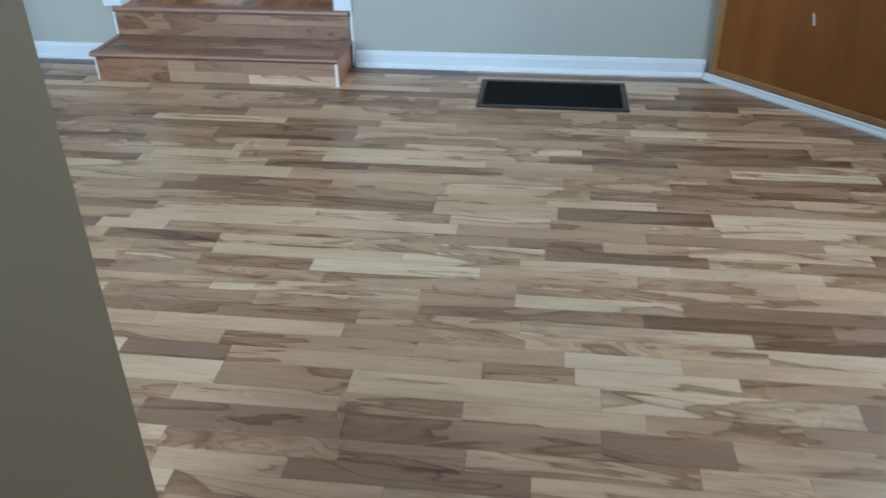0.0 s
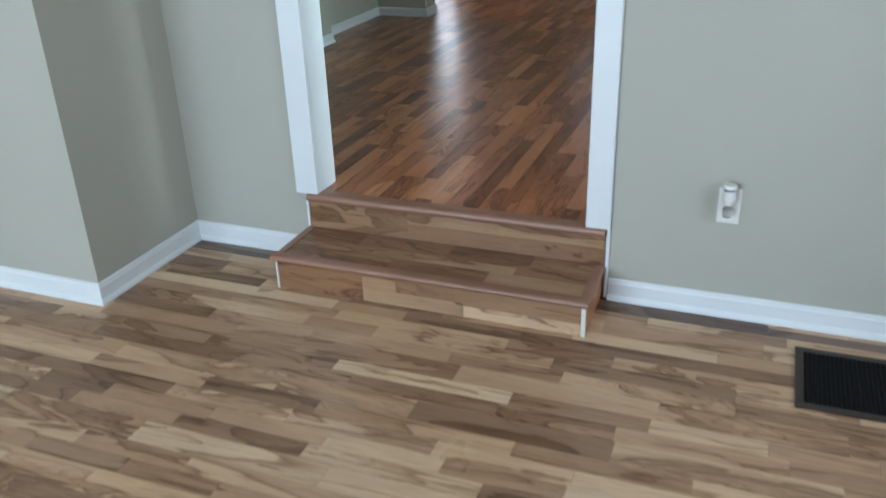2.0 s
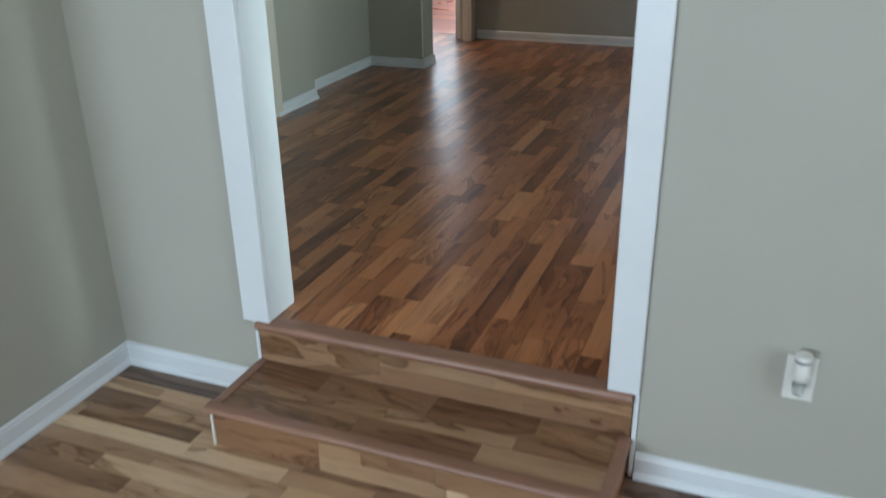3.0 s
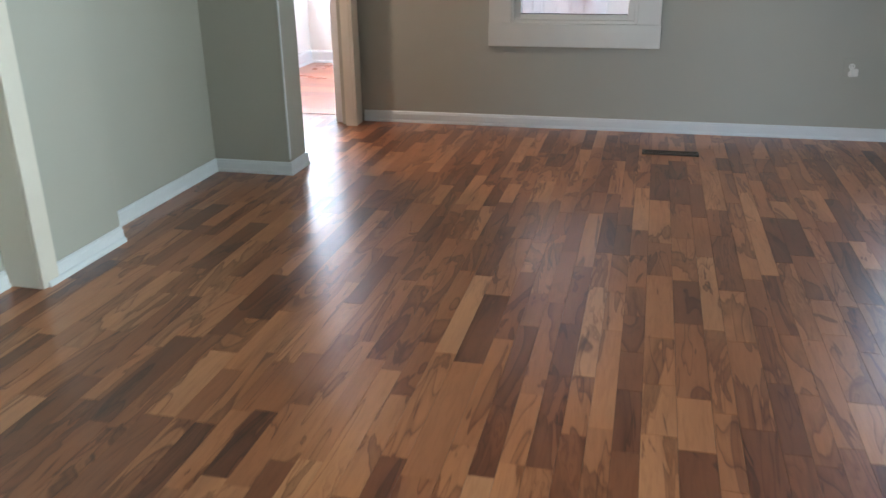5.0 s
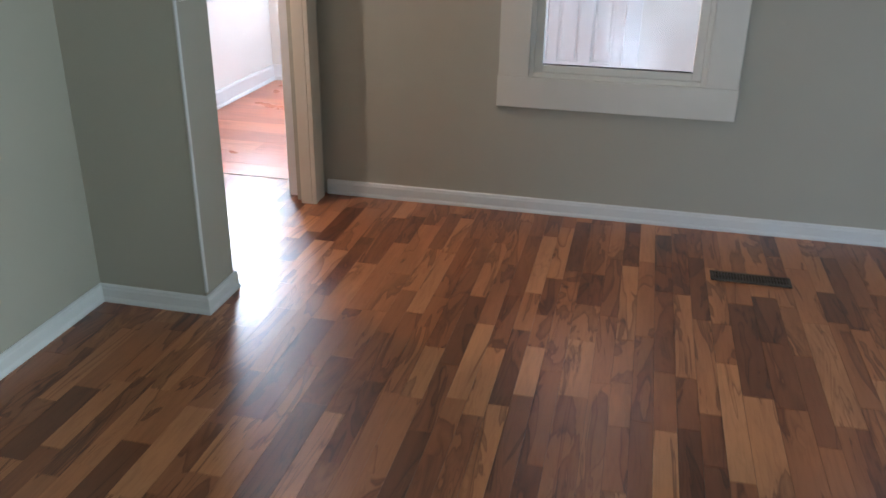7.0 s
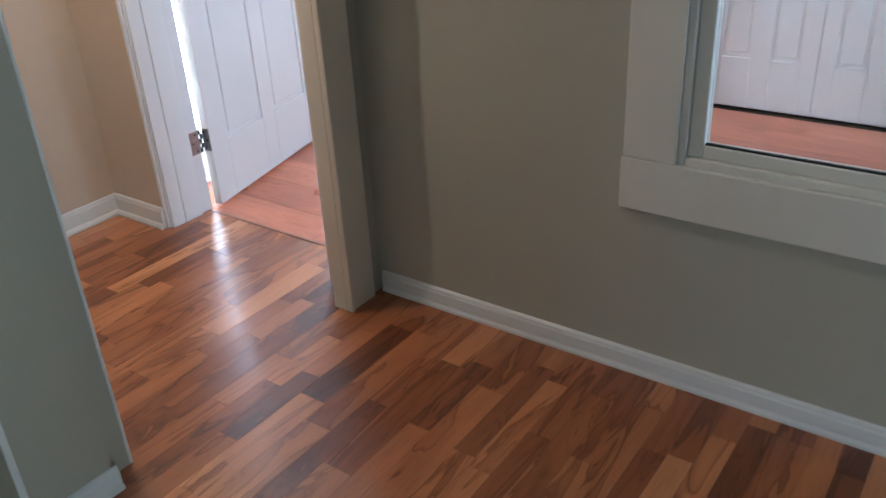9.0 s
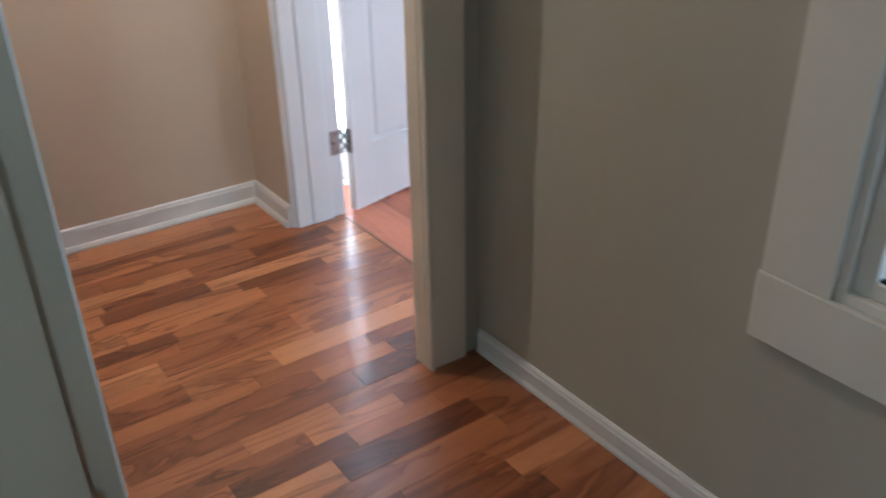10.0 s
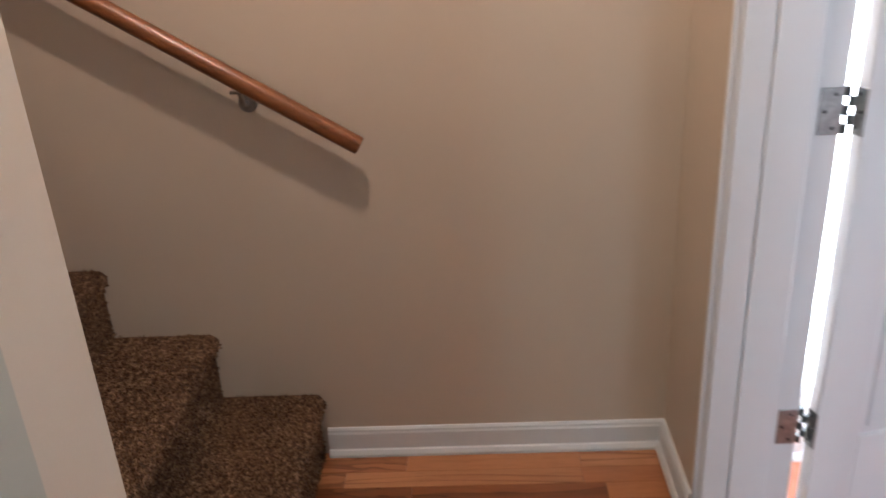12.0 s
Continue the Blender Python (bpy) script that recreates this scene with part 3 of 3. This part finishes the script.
ROWS = [(0.24, 0.86), (1.02, 1.62), (1.73, 1.92)]
porch_door = panel_leaf("door_2", 0.825, 2.02, ROWS, 2, "white six-panel door standing open into the porch", "door")
DOORM = pose(-3.139, 5.262, H + 0.012, 0, 0, 103.5)
for dz in (0.272, 0.98, 1.75):
    bm = bmesh.new()
    box(bm, -0.002, 0.0015, -0.034, -0.002, dz - 0.045, dz + 0.045, 0.0008)
    hp = part("hinge", bm, NICKEL, porch_door, "brushed nickel hinge leaf")
    for k in range(5):
        bm = bmesh.new()
        side = Vector((0.399, 0.917, 0)) * (0.0038 if k % 2 else -0.0038)
        spot = DOORM.inverted() @ (Vector((-3.1345, 5.250, H + 0.012)) + side)
        rod(bm, Matrix.Translation((spot.x, spot.y, dz - 0.045 + k * 0.018)), 0.0064, 0.0064, 0.0178, 12)
        part("knuckle", bm, GUNMETAL, hp, "", True)
    for sx, sz in ((-0.012, -0.032), (-0.024, 0.0), (-0.012, 0.032)):
        bm = bmesh.new()
        rod(bm, pose(-0.002, sx, dz + sz, 0, -90, 0), 0.004, 0.003, 0.0016, 10)
        part("screw", bm, DARKSLOT, hp)
bm = bmesh.new()
rod(bm, pose(0.765, -0.035, 0.92, 90), 0.012, 0.027, 0.06)
part("knob", bm, NICKEL, porch_door, "", True)
porch_door.matrix_world = DOORM
for dz in (0.272, 0.98, 1.75):
    hj = tagged(new("hinge_plate"), "brushed nickel hinge plate on the door jamb", "hinge")
    hj.location = (-3.130, 5.2, H + 0.012 + dz)
    bpy.context.view_layer.update()
    boxpart("plate", (-3.131, -3.128, 5.195, 5.238, H + 0.012 + dz - 0.045, H + 0.012 + dz + 0.045), NICKEL, hj, 0.001)
    for sy, sz in ((5.222, -0.032), (5.205, 0.0), (5.222, 0.032)):
        bm = bmesh.new()
        rod(bm, pose(-3.1285, sy, H + 0.012 + dz + sz, 0, 90, 0), 0.004, 0.003, 0.0016, 10)
        part("screw", bm, DARKSLOT, hj)

for cx in (-1.883, -1.374):
    leaf = panel_leaf("closet_door", 0.506, 2.0, ROWS, 2, "white panelled closet door leaf, closed", "door", 0.07)
    leaf["group"] = "closet doors"
    leaf.matrix_world = pose(cx, 7.365, H + 0.012)


# ---- carpeted stairs ----
def stairs(x0, x1, y0, count, rise=0.192, run=0.252):
    t = thing("staircase", "straight stairs covered in speckled brown carpet", "stairs", ((x0 + x1) / 2, y0, H))
    for i in range(count):
        bm = bmesh.new()
        ya, za = y0 - i * run, H + i * rise
        yb, zb = ya - run, za + rise
        # side outline of one carpeted step with a rounded nose
        pts = [(ya - 0.012, za - 0.02), (ya - 0.012, zb - 0.05)]
        pts += [(ya - 0.020 + 0.026 * math.cos(q), zb - 0.026 + 0.026 * math.sin(q)) for q in [radians(-40 + 26 * k) for k in range(6)]]
        pts += [(yb - 0.012, zb), (yb - 0.012, za - 0.02)]
        n = 26
        rings = []
        for j in range(n + 1):
            x = x0 + (x1 - x0) * j / n
            rings.append([bm.verts.new((x, y, z)) for y, z in pts])
        k = len(pts)
        for j in range(n):
            for q in range(k):
                bm.faces.new((rings[j][q], rings[j][(q + 1) % k], rings[j + 1][(q + 1) % k], rings[j + 1][q]))
        bm.faces.new(rings[0])
        bm.faces.new(rings[-1][::-1])
        bmesh.ops.recalc_face_normals(bm, faces=bm.faces)
        part("tread", bm, CARPET, t)
    return t


stair = stairs(-3.448, -2.635, 4.125, 9)


def pile(parent):
    """Short tufts of carpet pile on the first steps, too many to count."""
    rng = np.random.default_rng(5)
    verts, faces = [], []
    for i in range(4):
        ya, za = 4.125 - i * 0.252, H + i * 0.192
        yb, zb = ya - 0.252, za + 0.192
        for k in range(6000):
            x = rng.uniform(-3.446, -2.66)
            s = rng.uniform(0, 0.43)
            if s < 0.15:
                p, nrm = Vector((x, ya - 0.012, za + s)), Vector((0, 1, 0))
            elif s < 0.20:
                q = radians(-40 + 130 * (s - 0.15) / 0.05)
                nrm = Vector((0, math.cos(q), math.sin(q)))
                p = Vector((x, ya - 0.020, zb - 0.026)) + nrm * 0.026
            else:
                p, nrm = Vector((x, ya - 0.02 - (s - 0.20) * 1.05, zb)), Vector((0, 0, 1))
            lean = Vector(rng.normal(0, 0.45, 3))
            tip = p + (nrm + lean).normalized() * rng.uniform(0.005, 0.011)
            u = Vector(rng.normal(0, 1, 3)).cross(nrm)
            u = u.normalized() * 0.0031
            w = u.cross(nrm).normalized() * 0.0031
            b = len(verts)
            verts += [p + u, p - u * 0.5 + w, p - u * 0.5 - w, tip]
            faces += [(b, b + 1, b + 3), (b + 1, b + 2, b + 3), (b + 2, b, b + 3)]
    me = bpy.data.meshes.new("carpet_nap")
    me.from_pydata([tuple(v) for v in verts], [], faces)
    me.materials.append(CARPET)
    o = new("carpet_nap", me)
    o.parent = parent
    o.matrix_parent_inverse = parent.matrix_world.inverted()
    tagged(o, "speckled brown carpet pile", kind="stuff")


pile(stair)


# ---- handrail ----
rail = thing("handrail", "round reddish-brown wooden handrail on a metal bracket", "handrail", (-3.39, 4.3, 1.15))
ra, rb = Vector((-3.392, 4.298, 1.150)), Vector((-3.392, 2.1, 1.150 + 2.198 * 0.63))
bm = bmesh.new()
rod(bm, Matrix.Translation(ra) @ (rb - ra).to_track_quat("Z", "Y").to_matrix().to_4x4(), 0.021, 0.021, (rb - ra).length, 28)
bmesh.ops.bevel(bm, geom=[e for e in bm.edges if len(e.link_faces) == 2 and max(len(f.verts) for f in e.link_faces) > 10], offset=0.002, segments=2, affect="EDGES")
part("rod", bm, RAILWOOD, rail, "", True)
for yy in (4.045, 2.9):
    zc = 1.150 + (4.298 - yy) * 0.63 - 0.022
    bm = bmesh.new()
    box(bm, -3.400, -3.384, yy - 0.02, yy + 0.02, zc - 0.006, zc, 0.001)
    rod(bm, look((-3.392, yy, zc - 0.003), (-3.418, yy, zc - 0.04)) @ Matrix.Rotation(math.pi, 4, "X"), 0.006, 0.006, 0.046, 12)
    rod(bm, look((-3.417, yy, zc - 0.038), (-3.45, yy, zc - 0.042)) @ Matrix.Rotation(math.pi, 4, "X"), 0.006, 0.007, 0.034, 12)
    br = part("bracket", bm, NICKEL, rail, "small metal wall bracket", True)
    bm = bmesh.new()
    rod(bm, pose(-3.449, yy, zc - 0.042, 0, 90, 0), 0.022, 0.018, 0.006, 18)
    part("rosette", bm, NICKEL, br, "", True)

hall_lamp = thing("ceiling_light", "round nickel ceiling light base in the stair hall", "ceiling light", (-2.78, 4.36, TOP))
bm = bmesh.new()
rod(bm, pose(-2.78, 4.36, TOP - 0.03), 0.11, 0.11, 0.03, 32)
part("base_ring", bm, NICKEL, hall_lamp, "", True)


# ---- floor registers ----
def register(name, x0, x1, y0, y1, z, frame_w, slat_mat, frame_mat, label, step, slat_along_y=True):
    t = thing(name, label, "floor register", ((x0 + x1) / 2, (y0 + y1) / 2, z))
    hgt = 0.009
    for d in ((x0, x1, y0, y0 + frame_w), (x0, x1, y1 - frame_w, y1), (x0, x0 + frame_w, y0 + frame_w, y1 - frame_w), (x1 - frame_w, x1, y0 + frame_w, y1 - frame_w)):
        boxpart("frame", (*d, z, z + hgt), frame_mat, t, 0.003)
    # Flat near-black sheet stands for the shade in the hollow below the slats.
    boxpart("duct_shade_sheet", (x0 + frame_w, x1 - frame_w, y0 + frame_w, y1 - frame_w, z, z + 0.0015), DARKSLOT, t, 0)
    bm = bmesh.new()
    box(bm, -0.0022, 0.0022, y0 + frame_w - (y0 + y1) / 2, y1 - frame_w - (y0 + y1) / 2, -0.0028, 0.0028)
    me = bpy.data.meshes.new("slat")
    bm.to_mesh(me)
    bm.free()
    me.materials.append(slat_mat)
    k = int((x1 - x0 - 2 * frame_w) / step)
    for i in range(k):
        s = new("slat", me)
        s.parent = t
        s.matrix_parent_inverse = t.matrix_world.inverted()
        s.matrix_basis = pose(x0 + frame_w + (i + 0.5) * (x1 - x0 - 2 * frame_w) / k, (y0 + y1) / 2, z + 0.0045, 0, 35, 0)
    return t


register("return_grille", 0.642, 1.288, -0.205, 0.122, 0.0, 0.024, BLACKMETAL, BROWNMETAL, "black slatted return grille with a dark brown frame on the floor", 0.0125)
reg = register("floor_register", -0.398, -0.104, 4.565, 4.645, H, 0.014, VENTMETAL, VENTMETAL, "narrow dark bronze slotted floor register", 0.011)
boxpart("middle_bar", (-0.385, -0.118, 4.601, 4.608, H, H + 0.008), VENTMETAL, reg, 0.001)


# ---- wall plates ----
def outlet(name, x, y, z, w, h, label, plate_mat=None):
    """A duplex outlet on a wall that faces -y."""
    t = thing(name, label, "outlet", (x, y, z))
    boxpart("plate", (x - w / 2, x + w / 2, y - 0.006, y, z - h / 2, z + h / 2), plate_mat or PLATE, t, 0.002)
    for dz in (-0.02, 0.02):
        bm = bmesh.new()
        rod(bm, pose(x, y - 0.0055, z + dz, 90), 0.0165, 0.0165, 0.003, 20)
        r = part("socket", bm, PLATE, t)
        for dx, hh in ((-0.006, 0.009), (0.006, 0.007)):
            boxpart("slot", (x + dx - 0.0012, x + dx + 0.0012, y - 0.0092, y - 0.0084, z + dz - hh / 2 + 0.003, z + dz + hh / 2 + 0.003), DARKSLOT, r, 0)
    bm = bmesh.new()
    rod(bm, pose(x, y - 0.006, z, 90), 0.003, 0.003, 0.0012, 10)
    part("screw", bm, NICKEL, t)
    return t


outlet("wall_outlet", 0.389, 0.27, 0.398, 0.070, 0.12, "ivory duplex outlet plate on the wall beside the steps")
fresh = thing("air_freshener", "white plug-in air freshener with a clear bottle", "air freshener", (0.387, 0.24, 0.42))
bm = bmesh.new()
rod(bm, pose(0.387, 0.228, 0.435), 0.0215, 0.0195, 0.030, 28)
rod(bm, pose(0.387, 0.228, 0.419), 0.017, 0.0215, 0.016, 28)
part("body", bm, PLATE, fresh, "white plastic body", True)
bm = bmesh.new()
rod(bm, pose(0.387, 0.228, 0.465), 0.0185, 0.0185, 0.010, 28)
part("vent_ring", bm, GREYPLASTIC, fresh, "grey vent ring", True)
bm = bmesh.new()
rod(bm, pose(0.387, 0.228, 0.475), 0.0225, 0.0205, 0.009, 28)
part("cap", bm, PLATE, fresh, "white rounded cap", True)
boxpart("plug", (0.373, 0.401, 0.242, 0.2615, 0.405, 0.45), PLATE, fresh, 0.004)
bm = bmesh.new()
rod(bm, pose(0.387, 0.230, 0.400), 0.012, 0.012, 0.020, 20)
rod(bm, pose(0.387, 0.230, 0.376), 0.014, 0.017, 0.026, 20)
part("bottle", bm, OILGLASS, fresh, "clear glass bottle", True)

outlet("wall_outlet_upper", 0.68, 5.095, 0.653, 0.080, 0.125, "greige painted outlet plate with ivory sockets on the wall", WALL)
night = thing("plug_cap", "small white plug cap in the upper outlet", "plug", (0.69, 5.08, 0.64))
bm = bmesh.new()
box(bm, 0.672, 0.712, 5.062, 5.0855, 0.622, 0.662, 0.006)
part("cap", bm, PLATE, night)

switch = thing("light_switch", "ivory light switch plate beside the hall opening", "light switch", (-2.105, 3.91, 1.36))
boxpart("plate", (-2.105, -2.099, 3.876, 3.946, 1.30, 1.42), PLATE, switch, 0.002)
boxpart("toggle", (-2.099, -2.090, 3.906, 3.916, 1.352, 1.374), PLATE, switch, 0.002)

boxpart_t = thing("window_sill_trim", "white window apron on the porch wall", "window trim", (-0.5, 7.29, 1.08), kind="structure")
boxpart("apron_board", (-0.72, 0.3, 7.282, 7.3, 1.03, 1.11), DOORWHITE, boxpart_t, 0.003)

# ---- floors: strips last ----
UNIT = bpy.data.meshes.new("strip")
bm = bmesh.new()
box(bm, -0.5, 0.5, -0.5, 0.5, -1, 0)
bm.to_mesh(UNIT)
bm.free()
MESHES = {}


def unit(mat):
    if mat.name not in MESHES:
        MESHES[mat.name] = UNIT.copy()
        MESHES[mat.name].materials.append(mat)
    return MESHES[mat.name]


def strip(parent, x0, x1, y0, y1, z, mat, name="strip", thick=0.006):
    o = new(name, unit(mat))
    o.parent = parent
    o.matrix_parent_inverse = parent.matrix_world.inverted()
    o.matrix_basis = Matrix.Translation(((x0 + x1) / 2, (y0 + y1) / 2, z)) @ Matrix.Diagonal((x1 - x0, y1 - y0, thick, 1))
    return o


def strips_in(rect, along, rng, widths=(0.062, 0.062, 0.066, 0.088), lens=(0.22, 0.62)):
    """Rectangles of strips that fill rect, rows along the axis."""
    x0, x1, y0, y1 = rect
    a0, a1, c0, c1 = (x0, x1, y0, y1) if along == "x" else (y0, y1, x0, x1)
    c = c1
    while c > c0 + 0.004:
        w = min(rng.choice(widths), c - c0)
        a = a0 - rng.uniform(0, 0.4)
        while a < a1 - 0.004:
            e = a + rng.uniform(*lens)
            s0, s1 = max(a, a0), min(e, a1)
            if s1 - s0 > 0.01:
                g = 0.0004
                yield (s0 + g, s1 - g, c - w + g, c - g) if along == "x" else (c - w + g, c - g, s0 + g, s1 - g)
            a = e
        c -= w


def floor_of(name, rects, near, along, z, mat, rest_mat, label, seed, limit=298):
    rng = random.Random(seed)
    bm = bmesh.new()
    for x0, x1, y0, y1 in rects:
        box(bm, x0, x1, y0, y1, z - 0.16, z - 0.005)
    f = tagged(ob_of(name, bm, SUBFLOOR), label, "floor", kind="structure")
    verts, faces, count = [], [], 0
    for r in rects:
        for x0, x1, y0, y1 in strips_in(r, along, rng):
            mx, my = (x0 + x1) / 2, (y0 + y1) / 2
            if near[0] < mx < near[1] and near[2] < my < near[3] and count < limit:
                strip(f, x0, x1, y0, y1, z, mat)
                count += 1
            else:
                b = len(verts)
                verts += [(x, y, q) for q in (z - 0.006, z) for x, y in ((x0, y0), (x1, y0), (x1, y1), (x0, y1))]
                faces += [(b + 4, b + 5, b + 6, b + 7)] + [(b + i, b + (i + 1) % 4, b + 4 + (i + 1) % 4, b + 4 + i) for i in range(4)]
    me = bpy.data.meshes.new("more_strips")
    me.from_pydata(verts, [], faces)
    me.materials.append(rest_mat)
    o = new("more_strips", me)
    o.parent = f
    tagged(o, kind="stuff")
    return f


lower = floor_of("floor_lower", [(-4.0, 2.85, -6.5, 0.172)], (-1.7, 1.5, -2.35, 0.27), "x", 0.0, LAM_X, LAM_XJ, "multi-tone tan and brown wood laminate floor", 3)
bm = bmesh.new()
box(bm, -1.71, 1.70, 0.172, 0.27, -0.16, -0.005)
part("edge_bed", bm, SUBFLOOR, lower)
for x0, x1, y0, y1, m in ((-1.707, -1.15, 0.172, 0.27, LAM_DARK), (0.0, 0.56, 0.172, 0.27, LAM_DARK), (0.56, 0.80, 0.222, 0.27, LAM_PALE), (0.80, 1.02, 0.222, 0.27, LAM_X), (1.02, 1.30, 0.222, 0.27, LAM_PALE), (1.30, 1.69, 0.222, 0.27, LAM_X), (0.56, 1.05, 0.172, 0.222, LAM_DARK), (1.05, 1.69, 0.172, 0.222, LAM_DARK)):
    strip(lower, x0 + 0.0004, x1 - 0.0004, y0 + 0.0004, y1 - 0.0004, 0.0, m)
floor_of("floor_upper", [(-2.53, 5.0, 0.29, 5.095)], (-2.2, 0.3, 0.6, 4.3), "y", H, LAM_Y, LAM_YJ, "glossy multi-tone brown wood laminate floor, dim light in its tones", 7)
floor_of("floor_hall", [(-3.45, -2.53, 3.6, 5.225), (-2.53, -2.1, 5.095, 5.225)], (-3.5, -2.0, 3.9, 5.3), "y", H - 0.0005, LAM_Y, LAM_YJ, "glossy multi-tone brown wood laminate floor, dim light in its tones", 11)
porch = structure("floor_porch", [(-3.42, 2.0, 5.225, 7.38, H - 0.16, H - 0.007)], SUBFLOOR, "reddish wood floor lit by bright windows", "floor")
for x0, x1, y0, y1 in strips_in((-3.42, 2.0, 5.231, 7.3), "x", random.Random(4), (0.19,), (0.8, 1.3)):
    strip(porch, x0, x1, y0, y1, H - 0.001, LAM_RED, "plank")

threshold = thing("threshold", "thin brown floor joint strip at the porch doorway", "threshold", (-2.7, 5.225, H), kind="structure")
boxpart("joint_strip", (-3.13, -2.302, 5.219, 5.231, H - 0.005, H + 0.002), NOSING, threshold, 0.0008)

# steps' facing strips
rng = random.Random(2)
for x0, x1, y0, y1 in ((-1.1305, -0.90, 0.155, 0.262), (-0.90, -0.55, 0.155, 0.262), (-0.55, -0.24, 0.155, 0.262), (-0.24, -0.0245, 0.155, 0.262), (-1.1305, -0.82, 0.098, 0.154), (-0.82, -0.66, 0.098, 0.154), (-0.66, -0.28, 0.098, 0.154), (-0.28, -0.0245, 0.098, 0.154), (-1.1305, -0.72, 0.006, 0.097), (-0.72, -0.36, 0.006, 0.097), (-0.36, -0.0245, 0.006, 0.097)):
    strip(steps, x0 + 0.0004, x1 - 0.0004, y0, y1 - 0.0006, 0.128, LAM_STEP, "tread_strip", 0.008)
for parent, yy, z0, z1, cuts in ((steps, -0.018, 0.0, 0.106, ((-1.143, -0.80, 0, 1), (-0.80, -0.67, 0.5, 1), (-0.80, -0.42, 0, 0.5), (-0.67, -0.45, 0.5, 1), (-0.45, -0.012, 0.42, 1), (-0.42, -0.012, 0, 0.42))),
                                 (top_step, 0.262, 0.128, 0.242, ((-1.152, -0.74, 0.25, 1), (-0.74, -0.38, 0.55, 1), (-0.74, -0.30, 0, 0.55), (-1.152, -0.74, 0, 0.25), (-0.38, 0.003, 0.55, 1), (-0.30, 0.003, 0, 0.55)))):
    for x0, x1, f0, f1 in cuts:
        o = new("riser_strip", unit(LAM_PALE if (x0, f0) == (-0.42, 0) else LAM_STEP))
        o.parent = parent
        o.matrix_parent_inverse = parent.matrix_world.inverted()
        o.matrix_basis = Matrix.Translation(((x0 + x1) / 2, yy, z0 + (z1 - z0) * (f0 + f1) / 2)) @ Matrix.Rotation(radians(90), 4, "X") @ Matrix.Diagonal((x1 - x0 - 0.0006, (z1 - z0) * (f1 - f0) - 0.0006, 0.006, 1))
for xx in (-1.150, -0.004):
    boxpart("end_strip", (xx - 0.003, xx + 0.003, -0.012, 0.258, 0.0, 0.112), LAM_Y, steps, 0)
